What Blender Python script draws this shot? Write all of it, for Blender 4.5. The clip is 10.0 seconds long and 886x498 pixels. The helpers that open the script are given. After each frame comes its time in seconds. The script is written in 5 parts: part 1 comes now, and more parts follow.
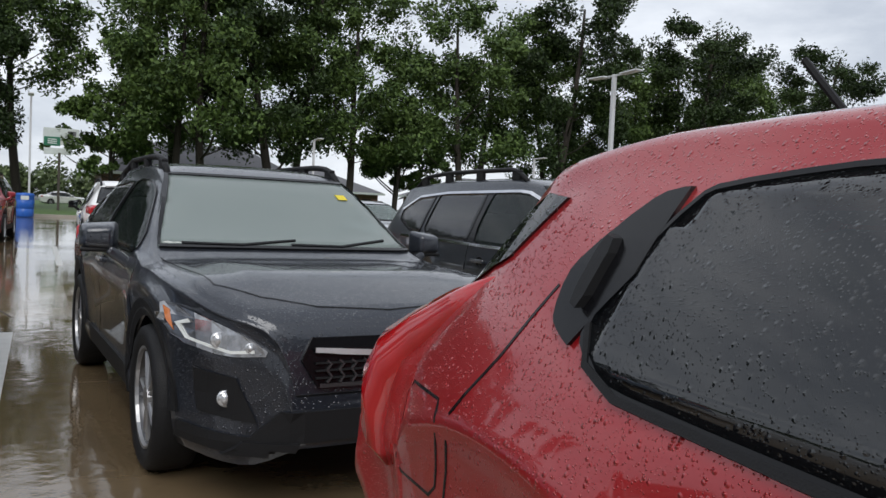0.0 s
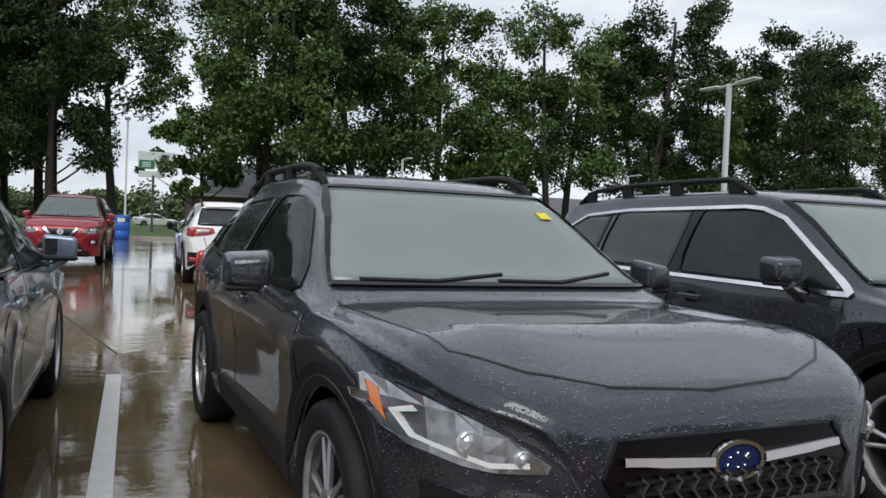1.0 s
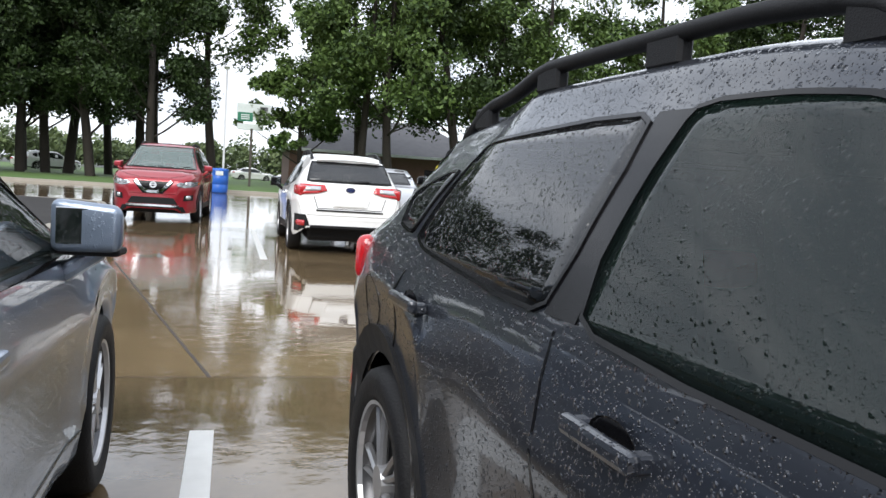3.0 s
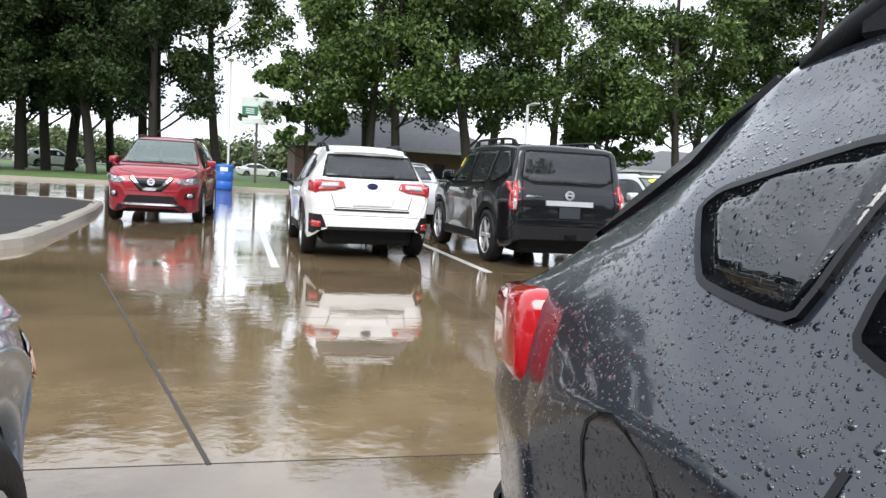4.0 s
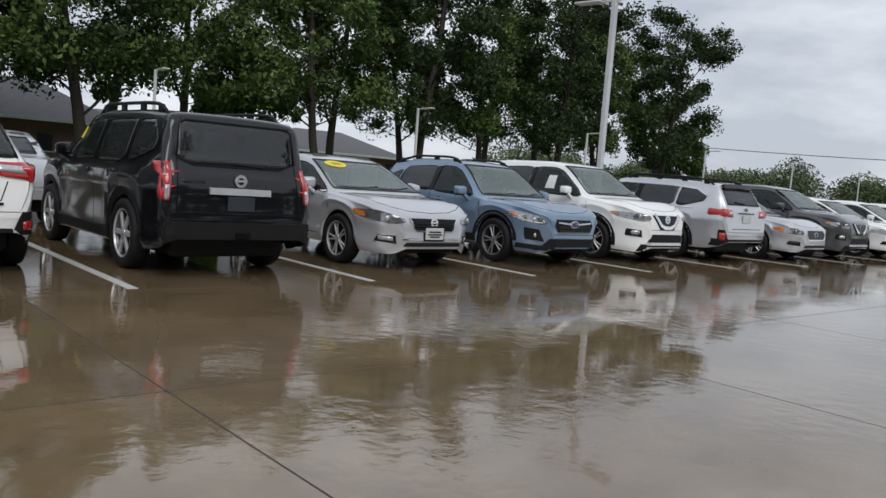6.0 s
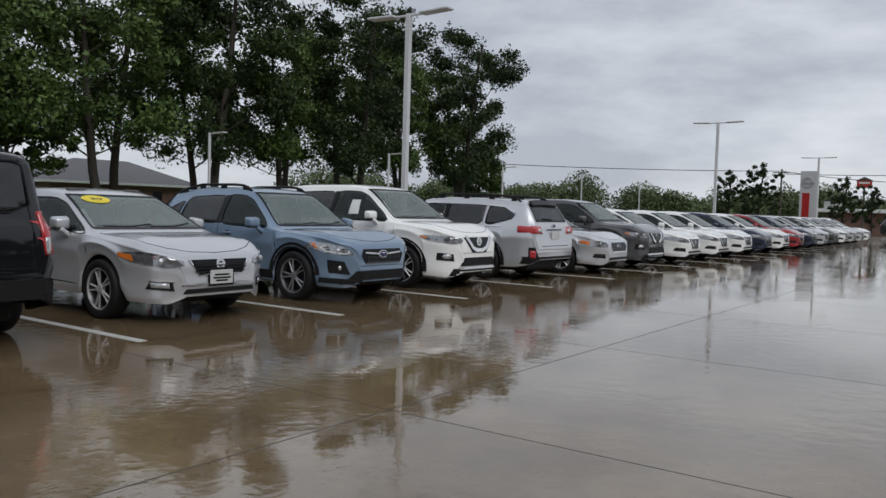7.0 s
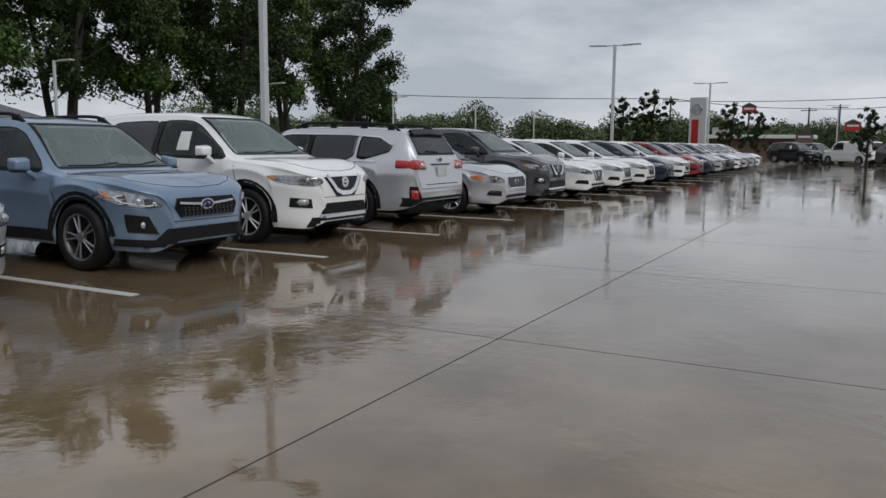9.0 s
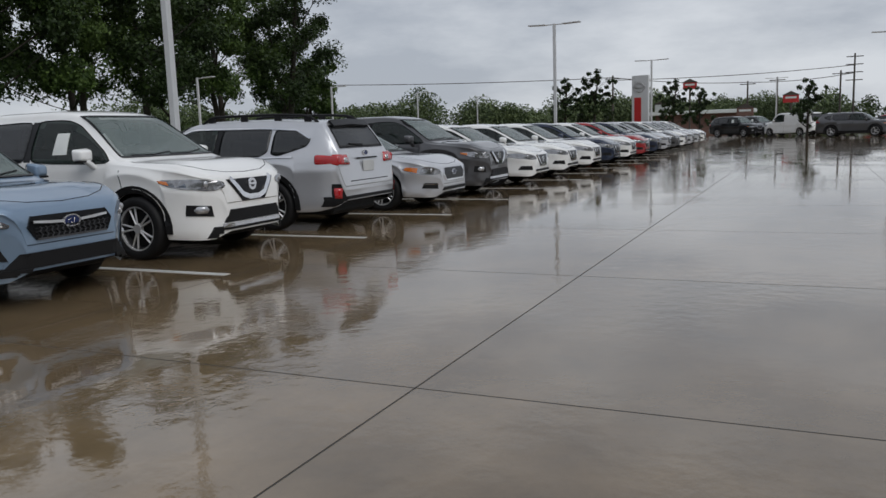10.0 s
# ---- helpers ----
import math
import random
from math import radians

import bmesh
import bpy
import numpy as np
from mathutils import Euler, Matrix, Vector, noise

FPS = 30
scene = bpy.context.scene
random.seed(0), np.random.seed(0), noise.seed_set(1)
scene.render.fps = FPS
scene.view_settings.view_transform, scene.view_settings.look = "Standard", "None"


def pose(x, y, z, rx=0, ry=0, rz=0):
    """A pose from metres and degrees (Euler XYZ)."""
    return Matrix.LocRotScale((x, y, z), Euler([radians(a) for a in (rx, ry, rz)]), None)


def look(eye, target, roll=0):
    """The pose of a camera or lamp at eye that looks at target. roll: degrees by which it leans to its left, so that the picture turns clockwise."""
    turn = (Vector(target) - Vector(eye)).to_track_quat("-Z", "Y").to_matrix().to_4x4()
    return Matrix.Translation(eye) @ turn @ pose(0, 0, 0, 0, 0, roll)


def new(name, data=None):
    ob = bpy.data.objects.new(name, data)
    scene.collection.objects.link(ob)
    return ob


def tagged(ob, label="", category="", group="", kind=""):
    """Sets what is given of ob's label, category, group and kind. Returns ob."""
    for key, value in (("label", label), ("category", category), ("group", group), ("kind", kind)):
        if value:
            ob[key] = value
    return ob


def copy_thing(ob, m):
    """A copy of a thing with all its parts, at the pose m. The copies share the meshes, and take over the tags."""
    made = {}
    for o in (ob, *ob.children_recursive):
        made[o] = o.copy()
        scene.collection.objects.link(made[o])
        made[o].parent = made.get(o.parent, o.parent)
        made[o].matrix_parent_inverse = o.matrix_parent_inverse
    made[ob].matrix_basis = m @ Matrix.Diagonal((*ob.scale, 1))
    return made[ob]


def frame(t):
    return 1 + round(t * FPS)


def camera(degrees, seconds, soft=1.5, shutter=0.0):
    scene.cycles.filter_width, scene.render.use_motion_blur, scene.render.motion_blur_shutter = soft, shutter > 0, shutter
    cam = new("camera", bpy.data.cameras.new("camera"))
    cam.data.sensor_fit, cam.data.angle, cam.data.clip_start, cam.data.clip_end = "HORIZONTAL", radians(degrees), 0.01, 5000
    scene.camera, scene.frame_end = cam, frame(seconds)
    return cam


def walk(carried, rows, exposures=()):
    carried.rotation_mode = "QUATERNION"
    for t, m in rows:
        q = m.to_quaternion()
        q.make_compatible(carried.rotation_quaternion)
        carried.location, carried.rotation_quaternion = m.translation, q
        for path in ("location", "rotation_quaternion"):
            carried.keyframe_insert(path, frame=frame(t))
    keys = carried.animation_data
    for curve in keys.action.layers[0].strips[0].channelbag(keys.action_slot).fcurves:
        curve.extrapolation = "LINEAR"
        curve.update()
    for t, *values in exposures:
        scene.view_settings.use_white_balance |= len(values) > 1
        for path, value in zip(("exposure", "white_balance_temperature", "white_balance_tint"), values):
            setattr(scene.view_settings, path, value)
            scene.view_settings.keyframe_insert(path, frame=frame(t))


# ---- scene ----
cam = camera(57.9, 10.0)
PATH = [
    (0, (1.798, -0.141, 1.286), (2.699, 1.642, 1.192), 2.7),
    (0.5, (1.709, 0.532, 1.29), (2.633, 2.306, 1.258), 4.7),
    (1, (1.651, 1.285, 1.265), (2.376, 3.149, 1.212), 2.4),
    (1.5, (1.623, 2.014, 1.284), (2.104, 3.954, 1.21), 0.1),
    (2, (1.649, 2.744, 1.281), (2.156, 4.675, 1.166), 0.7),
    (2.5, (1.683, 3.459, 1.282), (2.197, 5.387, 1.142), 3.0),
    (2.7, (1.662, 3.751, 1.27), (2.191, 5.674, 1.113), 3.8),
    (3.8, (1.607, 5.5, 1.189), (2.101, 7.43, 1.013), 3.1),
    (4, (1.626, 5.798, 1.213), (2.134, 7.724, 1.033), 3.2),
    (4.4, (1.669, 6.411, 1.228), (2.172, 8.338, 1.056), 2.7),
    (4.5, (1.683, 6.548, 1.23), (2.187, 8.476, 1.055), 4.1),
    (5, (1.7, 7.154, 1.267), (2.379, 9.029, 1.12), 3.2),
    (5.5, (1.897, 7.699, 1.254), (2.898, 9.42, 1.067), 3.2),
    (6, (2.185, 8.242, 1.255), (3.491, 9.746, 1.077), 4.4),
    (6.2, (2.329, 8.444, 1.293), (3.767, 9.825, 1.141), 4.1),
    (7.3, (3.5, 9.279, 1.329), (5.147, 10.409, 1.226), 1.1),
    (7.5, (3.751, 9.436, 1.293), (5.409, 10.548, 1.182), 0.9),
    (8, (4.339, 9.723, 1.294), (6.001, 10.826, 1.153), 1.6),
    (8.5, (4.944, 9.979, 1.293), (6.679, 10.943, 1.054), 0.9),
    (9, (5.621, 10.175, 1.31), (7.371, 11.109, 1.051), 0.5),
    (9.5, (6.193, 10.353, 1.349), (7.996, 11.173, 1.074), -0.9),
    (10, (6.903, 10.507, 1.324), (8.701, 11.332, 1.034), -2.0),
]
EXPOSURE = [(0, 0.35), (1.0, 0.4), (1.5, 0.85), (2.0, 1.0), (2.5, 1.1), (4.0, 1.37), (4.5, 1.34), (5.5, 0.4), (6.2, 0.12), (7.5, -0.15), (10, -0.2)]
walk(cam, [(t, look(eye, target, roll)) for t, eye, target, roll in PATH], EXPOSURE)


# ---- light ----
world = bpy.data.worlds.new("overcast_sky")
scene.world = world
world.use_nodes = True
wn, wl = world.node_tree.nodes, world.node_tree.links
wn.clear()
w_out = wn.new("ShaderNodeOutputWorld")
w_bg = wn.new("ShaderNodeBackground")
w_sky = wn.new("ShaderNodeTexSky")
w_sky.sky_type, w_sky.sun_disc = "NISHITA", False
w_sky.sun_elevation, w_sky.sun_rotation = radians(50), radians(200)
w_tc = wn.new("ShaderNodeTexCoord")
w_map = wn.new("ShaderNodeMapping")
w_map.inputs["Scale"].default_value = (1.0, 1.0, 3.2)
w_noise = wn.new("ShaderNodeTexNoise")
w_noise.inputs["Scale"].default_value, w_noise.inputs["Detail"].default_value, w_noise.inputs["Roughness"].default_value = 3.2, 8.0, 0.58
w_ramp = wn.new("ShaderNodeValToRGB")
w_ramp.color_ramp.elements[0].position, w_ramp.color_ramp.elements[0].color = 0.38, (4.7, 5.1, 5.8, 1)
w_ramp.color_ramp.elements[1].position, w_ramp.color_ramp.elements[1].color = 0.66, (7.6, 7.95, 8.5, 1)
w_mix = wn.new("ShaderNodeMix")
w_mix.data_type = "RGBA"
w_mix.inputs["Factor"].default_value = 0.93
wl.new(w_tc.outputs["Generated"], w_map.inputs["Vector"])
wl.new(w_map.outputs["Vector"], w_noise.inputs["Vector"])
wl.new(w_noise.outputs["Fac"], w_ramp.inputs["Fac"])
wl.new(w_sky.outputs["Color"], w_mix.inputs["A"])
wl.new(w_ramp.outputs["Color"], w_mix.inputs["B"])
wl.new(w_mix.outputs["Result"], w_bg.inputs["Color"])
w_bg.inputs["Strength"].default_value = 0.1
wl.new(w_bg.outputs["Background"], w_out.inputs["Surface"])
sun_data = bpy.data.lights.new("sun", "SUN")
sun_data.energy, sun_data.angle, sun_data.color = 1.3, radians(40), (1.0, 0.985, 0.96)
sun = new("sun", sun_data)
sun.matrix_world = look((0, 0, 40), (18, 38, 0))


# ---- materials ----
def material(name, color, rough=0.5, metal=0.0, coat=0.0, vary=0.15, scale=6.0, bump=0.0, bump_scale=60.0, spec=0.5):
    m = bpy.data.materials.new(name)
    m.use_nodes = True
    n, l = m.node_tree.nodes, m.node_tree.links
    b = n["Principled BSDF"]
    tc = n.new("ShaderNodeTexCoord")
    nz = n.new("ShaderNodeTexNoise")
    nz.inputs["Scale"].default_value, nz.inputs["Detail"].default_value = scale, 5
    mix = n.new("ShaderNodeMix")
    mix.data_type = "RGBA"
    mix.inputs["A"].default_value = (*[c * (1 - vary) for c in color], 1)
    mix.inputs["B"].default_value = (*[min(1, c * (1 + vary)) for c in color], 1)
    l.new(tc.outputs["Object"], nz.inputs["Vector"])
    l.new(nz.outputs["Fac"], mix.inputs["Factor"])
    l.new(mix.outputs["Result"], b.inputs["Base Color"])
    b.inputs["Roughness"].default_value, b.inputs["Metallic"].default_value = rough, metal
    b.inputs["Coat Weight"].default_value, b.inputs["Coat Roughness"].default_value = coat, 0.03
    b.inputs["Specular IOR Level"].default_value = spec
    if bump:
        fine = n.new("ShaderNodeTexNoise")
        fine.inputs["Scale"].default_value, fine.inputs["Detail"].default_value = bump_scale, 4
        bm_ = n.new("ShaderNodeBump")
        bm_.inputs["Strength"].default_value, bm_.inputs["Distance"].default_value = bump, 0.01
        l.new(tc.outputs["Object"], fine.inputs["Vector"])
        l.new(fine.outputs["Fac"], bm_.inputs["Height"])
        l.new(bm_.outputs["Normal"], b.inputs["Normal"])
    return m


def drops(m, scale=75.0, strength=0.55, into=("Normal", "Coat Normal")):
    """Rain beads standing on a surface."""
    n, l = m.node_tree.nodes, m.node_tree.links
    b = n["Principled BSDF"]
    tc = n.new("ShaderNodeTexCoord")
    heights = []
    for k, (s, lo) in enumerate(((scale, 0.25), (scale * 2.3, 0.2))):
        v = n.new("ShaderNodeTexVoronoi")
        v.inputs["Scale"].default_value = s
        sep = n.new("ShaderNodeSeparateColor")
        size = n.new("ShaderNodeMapRange")
        size.inputs["From Min"].default_value, size.inputs["From Max"].default_value = 0.25, 1.0
        size.inputs["To Min"].default_value, size.inputs["To Max"].default_value = 0.0, 0.5
        sub = n.new("ShaderNodeMath")
        sub.operation = "SUBTRACT"
        cl = n.new("ShaderNodeMath")
        cl.operation, cl.use_clamp = "MULTIPLY", True
        cl.inputs[1].default_value = 3.0
        l.new(tc.outputs["Object"], v.inputs["Vector"])
        l.new(v.outputs["Color"], sep.inputs["Color"])
        l.new(sep.outputs["Red"], size.inputs["Value"])
        l.new(size.outputs["Result"], sub.inputs[0])
        l.new(v.outputs["Distance"], sub.inputs[1])
        l.new(sub.outputs["Value"], cl.inputs[0])
        heights.append(cl)
    add = n.new("ShaderNodeMath")
    l.new(heights[0].outputs["Value"], add.inputs[0])
    l.new(heights[1].outputs["Value"], add.inputs[1])
    bp = n.new("ShaderNodeBump")
    bp.inputs["Strength"].default_value, bp.inputs["Distance"].default_value = strength, 0.004
    l.new(add.outputs["Value"], bp.inputs["Height"])
    for name in into:
        l.new(bp.outputs["Normal"], b.inputs[name])
    return m


def paint(name, color, metal=0.35, beads=0.0):
    m = material(name, color, 0.28, metal, 1.0, 0.06, 3.0, spec=0.4 if beads else 0.15)
    return drops(m, 95, beads) if beads else m


def glass(name, color, rough=0.02, mixin=0.75):
    """Tinted pane: glass that lets part of the light through; pale colours stand in for reflected sky."""
    m = bpy.data.materials.new(name)
    m.use_nodes = True
    n, l = m.node_tree.nodes, m.node_tree.links
    b = n["Principled BSDF"]
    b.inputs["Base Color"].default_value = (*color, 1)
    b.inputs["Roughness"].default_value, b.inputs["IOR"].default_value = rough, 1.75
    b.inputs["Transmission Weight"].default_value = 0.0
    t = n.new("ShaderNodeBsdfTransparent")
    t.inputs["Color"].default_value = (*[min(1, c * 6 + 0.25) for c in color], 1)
    mix = n.new("ShaderNodeMixShader")
    mix.inputs["Fac"].default_value = mixin
    l.new(t.outputs["BSDF"], mix.inputs[1])
    l.new(b.outputs["BSDF"], mix.inputs[2])
    l.new(mix.outputs["Shader"], n["Material Output"].inputs["Surface"])
    return m


M = {
    "lamp_housing": material("lamp_housing", (0.33, 0.33, 0.34), 0.12, 0.8, 1.0, 0.9, 22),
    "charcoal": paint("charcoal_paint", (0.022, 0.026, 0.036), 0.3, 0.75),
    "black": paint("black_paint", (0.008, 0.008, 0.01)),
    "white": paint("white_paint", (0.85, 0.85, 0.84), 0.0),
    "silver": paint("silver_paint", (0.56, 0.57, 0.6), 0.45),
    "steel": paint("blue_grey_paint", (0.2, 0.25, 0.33), 0.5, 0.25),
    "sky": paint("light_blue_paint", (0.2, 0.28, 0.385), 0.35),
    "grey": paint("dark_grey_paint", (0.09, 0.09, 0.095), 0.5),
    "navy": paint("navy_paint", (0.02, 0.03, 0.06), 0.3),
    "red": paint("deep_red_paint", (0.33, 0.01, 0.014), 0.25, 0.7),
    "crimson": paint("crimson_paint", (0.30, 0.02, 0.03), 0.3),
    "plastic": material("black_plastic", (0.012, 0.012, 0.013), 0.55, bump=0.15, bump_scale=300, spec=0.2),
    "gloss_black": material("gloss_black", (0.005, 0.005, 0.006), 0.2, spec=0.25),
    "rubber": material("wet_rubber", (0.011, 0.011, 0.012), 0.6, bump=0.3, bump_scale=120, spec=0.25),
    "alloy": material("alloy", (0.62, 0.62, 0.63), 0.3, 0.55),
    "dark_alloy": material("dark_alloy", (0.09, 0.09, 0.095), 0.3, 0.6),
    "machined": material("machined_alloy", (0.34, 0.34, 0.35), 0.28, 0.7),
    "chrome": material("chrome", (0.75, 0.75, 0.77), 0.08, 1.0),
    "interior": material("interior_cloth", (0.035, 0.035, 0.037), 0.8, bump=0.3, bump_scale=200),
    "seat": material("seat_cloth", (0.075, 0.075, 0.075), 0.85, bump=0.3, bump_scale=200),
    "side_glass": drops(glass("privacy_glass", (0.006, 0.007, 0.008), mixin=0.9), 90, 0.4, ("Normal",)),
    "clear_glass": drops(glass("clear_glass", (0.008, 0.016, 0.013), mixin=0.5), 90, 0.4, ("Normal",)),
    # pale base colour holds painted sky reflection as well as fog inside the screen
    "screen_glass": glass("fog_and_sky_screen_glass", (0.255, 0.3, 0.285), 0.03, 0.74),
    # grey-green base colour paints the sky's reflection into the row cars' windshields
    "sky_tinted_screen": glass("sky_tinted_screen_glass", (0.17, 0.215, 0.205), 0.02, 0.62),
    "red_lens": material("red_lens", (0.42, 0.008, 0.012), 0.1, 0, 1.0, 0.2, 12),
    "clear_lens": material("clear_lens", (0.5, 0.51, 0.53), 0.12, 0.5, 1.0, 0.45, 14),
    "amber_lens": material("amber_lens", (0.6, 0.16, 0.02), 0.12, 0, 1.0),
    "plate": material("plate", (0.55, 0.56, 0.56), 0.4),
    "dark_plate": material("dark_plate", (0.03, 0.035, 0.045), 0.4),
    "emblem_blue": material("emblem_blue", (0.01, 0.02, 0.09), 0.2),
    "sticker": material("yellow_sticker", (0.75, 0.6, 0.03), 0.5),
    "paper": material("paper_white", (0.7, 0.72, 0.7), 0.6),
}


def part(name, bm, mat, parent=None, label="", smooth=False):
    me = bpy.data.meshes.new(name)
    bm.to_mesh(me)
    bm.free()
    me.materials.append(M[mat] if isinstance(mat, str) else mat)
    if smooth:
        me.shade_smooth()
    ob = new(name, me)
    if parent:
        ob.parent = parent
    if label:
        tagged(ob, label)
    return ob


def rbox(bm, size, m=None, bevel=0.0, seg=2):
    made = bmesh.ops.create_cube(bm, size=1, matrix=(m or Matrix()) @ Matrix.Diagonal((*size, 1)))
    if bevel:
        es = list({e for v in made["verts"] for e in v.link_edges})
        bmesh.ops.bevel(bm, geom=es, offset=bevel, segments=seg, affect="EDGES", profile=0.5)
    return bm


def box(size, m=None, bevel=0.0, seg=2):
    return rbox(bmesh.new(), size, m, bevel, seg)


def cyl(r1, r2, h, m=None, n=16):
    bm = bmesh.new()
    bmesh.ops.create_cone(bm, cap_ends=True, segments=n, radius1=r1, radius2=r2, depth=h, matrix=m or Matrix())
    return bm


def lathe(profile, n=28, axis="Y"):
    """Turns (radius, offset) points round an axis."""
    bm = bmesh.new()
    rings = []
    for i in range(n):
        a = 2 * math.pi * i / n
        rings.append([bm.verts.new((r * math.cos(a), o, r * math.sin(a)) if axis == "Y" else (r * math.cos(a), r * math.sin(a), o)) for r, o in profile])
    for i in range(n):
        for k in range(len(profile) - 1):
            bm.faces.new((rings[i][k], rings[i][k + 1], rings[(i + 1) % n][k + 1], rings[(i + 1) % n][k]))
    bmesh.ops.recalc_face_normals(bm, faces=bm.faces)
    return bm


def sweep(path, ru, rv, n=6, closed_ends=True):
    """A rod of oval section along a path."""
    bm = bmesh.new()
    path = [Vector(p) for p in path]
    rings = []
    for i, p in enumerate(path):
        d = (path[min(i + 1, len(path) - 1)] - path[max(i - 1, 0)]).normalized()
        side = d.cross(Vector((0, 0, 1)))
        side = side.normalized() if side.length > 1e-4 else Vector((1, 0, 0))
        up = side.cross(d)
        rings.append([bm.verts.new(p + side * ru * math.cos(2 * math.pi * k / n) + up * rv * math.sin(2 * math.pi * k / n)) for k in range(n)])
    for a, b in zip(rings, rings[1:]):
        for k in range(n):
            bm.faces.new((a[k], a[(k + 1) % n], b[(k + 1) % n], b[k]))
    if closed_ends:
        bm.faces.new(rings[0][::-1])
        bm.faces.new(rings[-1])
    bmesh.ops.recalc_face_normals(bm, faces=bm.faces)
    return bm


def curve(pts):
    """A smooth curve through (x, value) points that does not overshoot."""
    xs, ys = [p[0] for p in pts], [p[1] for p in pts]
    d = [(ys[i + 1] - ys[i]) / (xs[i + 1] - xs[i]) for i in range(len(xs) - 1)]
    ms = [d[0]] + [0 if a * b <= 0 else 2 * a * b / (a + b) for a, b in zip(d, d[1:])] + [d[-1]]

    def f(x):
        x = min(max(x, xs[0]), xs[-1])
        i = 0
        while i < len(xs) - 2 and x > xs[i + 1]:
            i += 1
        h = xs[i + 1] - xs[i]
        s = (x - xs[i]) / h
        return (ys[i] * (1 + 2 * s) * (1 - s) ** 2 + ms[i] * h * s * (1 - s) ** 2 + ys[i + 1] * s * s * (3 - 2 * s) + ms[i + 1] * h * s * s * (s - 1))
    return f


# ---- cars ----
from mathutils.bvhtree import BVHTree


class Body:
    """A car's painted shell, lofted from its profile, plan and shoulder lines; x ahead, y to its left."""

    def __init__(self, length, half, top, belt, roof_half, axles, radius, sill=0.24, nose=0.26, tail=0.36, plan_nose=0.52, plan_tail=0.76, flare=0.028, cowl_x=None):
        self.length, self.half, self.axles, self.radius, self.height = length, half, axles, radius, max(p[1] for p in top)
        e = length / 2
        self.e = e
        self.top = curve(top)
        self.belt = curve(belt)
        self.plan = curve([(-e, half * plan_tail), (-e + 0.05, half * (plan_tail + 0.11)), (-e + 0.16, half * 0.93), (-e + 0.45, half * 0.975), (-e + 1.1, half), (e - 1.3, half),
                           (e - 0.8, half * 0.988), (e - 0.5, half * 0.952), (e - 0.3, half * 0.892), (e - 0.16, half * 0.8), (e - 0.06, half * (plan_nose + 0.13)), (e, half * plan_nose)])
        self.flare, self.cowl_x = flare, cowl_x
        self.roof = curve(roof_half)
        low = curve([(-e, tail + 0.06), (-e + 0.12, tail - 0.02), (-e + 0.5, sill + 0.03), (e - 0.6, sill), (e - 0.12, nose - 0.04), (e, nose + 0.04)])
        arch = radius + 0.045

        def bottom(x):
            z = low(x)
            for a in axles:
                if abs(x - a) < arch:
                    z = max(z, radius + math.sqrt(arch * arch - (x - a) ** 2))
            return z
        self.bottom = bottom
        xs = {round(-e + length * i / 64, 4) for i in range(65)}
        for d in (0.015, 0.035, 0.06, 0.1, 0.14, 0.2):
            xs |= {round(-e + d, 4), round(e - d, 4)}
        for a in axles:
            xs |= {round(a + arch * s, 4) for s in (-1.0, -0.97, -0.9, -0.8, -0.66, -0.5, -0.33, -0.17, 0, 0.17, 0.33, 0.5, 0.66, 0.8, 0.9, 0.97, 1.0)}
        self.xs = sorted(xs)
        bm = bmesh.new()
        rings = []
        for x in self.xs:
            half_sec = self.section(x)
            full = half_sec + [(-y, z) for y, z in reversed(half_sec[:-1])]
            rings.append([bm.verts.new((x, y, z)) for y, z in full])
        for a, b in zip(rings, rings[1:]):
            for k in range(len(a) - 1):
                bm.faces.new((a[k], b[k], b[k + 1], a[k + 1]))
        n = len(rings[0])
        for ring, flip in ((rings[0], False), (rings[-1], True)):
            for k in range(n // 2):
                q = (ring[k], ring[k + 1], ring[n - 2 - k], ring[n - 1 - k]) if k + 1 < n // 2 else (ring[k], ring[k + 1], ring[n - 1 - k])
                bm.faces.new(q[::-1] if flip else q)
        bmesh.ops.recalc_face_normals(bm, faces=bm.faces)
        self.bm = bm
        self.tree = BVHTree.FromBMesh(bm)

    def section(self, x):
        w, top, zb = self.plan(x), self.top(x), self.bottom(x)
        b = max(min(self.belt(x), top - 0.05), zb + 0.03)
        r = min(self.roof(x), w * 0.93)
        edge = min(0.075, (top - b) * 0.55)
        pts = [(w * k, zb + (b - zb) * s) for s, k in ((0, 0.95), (0.06, 0.972), (0.16, 0.985), (0.3, 0.98), (0.45, 0.982), (0.6, 0.99), (0.7, 1.0), (0.75, 1.0), (0.8, 0.988), (0.9, 0.972), (1.0, 0.95))]
        # arches stand proud of the doors
        near = max(math.exp(-((x - a) / (self.radius + 0.17)) ** 6) for a in self.axles)
        for i, (y, z) in enumerate(pts):
            h = min(1, max(0, (b + 0.02 - z) / 0.38))
            pts[i] = (y - self.flare * (1 - near) * h * h * (3 - 2 * h), z)
        y0, z0, y1, z1 = w * 0.95, b, r, top - edge
        for i in range(1, 9):
            s = i / 8
            pts.append((y0 + (y1 - y0) * s + 0.018 * math.sin(math.pi * s), z0 + (z1 - z0) * s))
        dome = 0.0
        if self.cowl_x is not None and x > self.cowl_x:
            u, v = min(1, (x - self.cowl_x) / 0.5), min(1, max(0, (self.e - 0.12 - x) / 0.45))
            dome = 0.008 * u * u * (3 - 2 * u) * v * v * (3 - 2 * v)
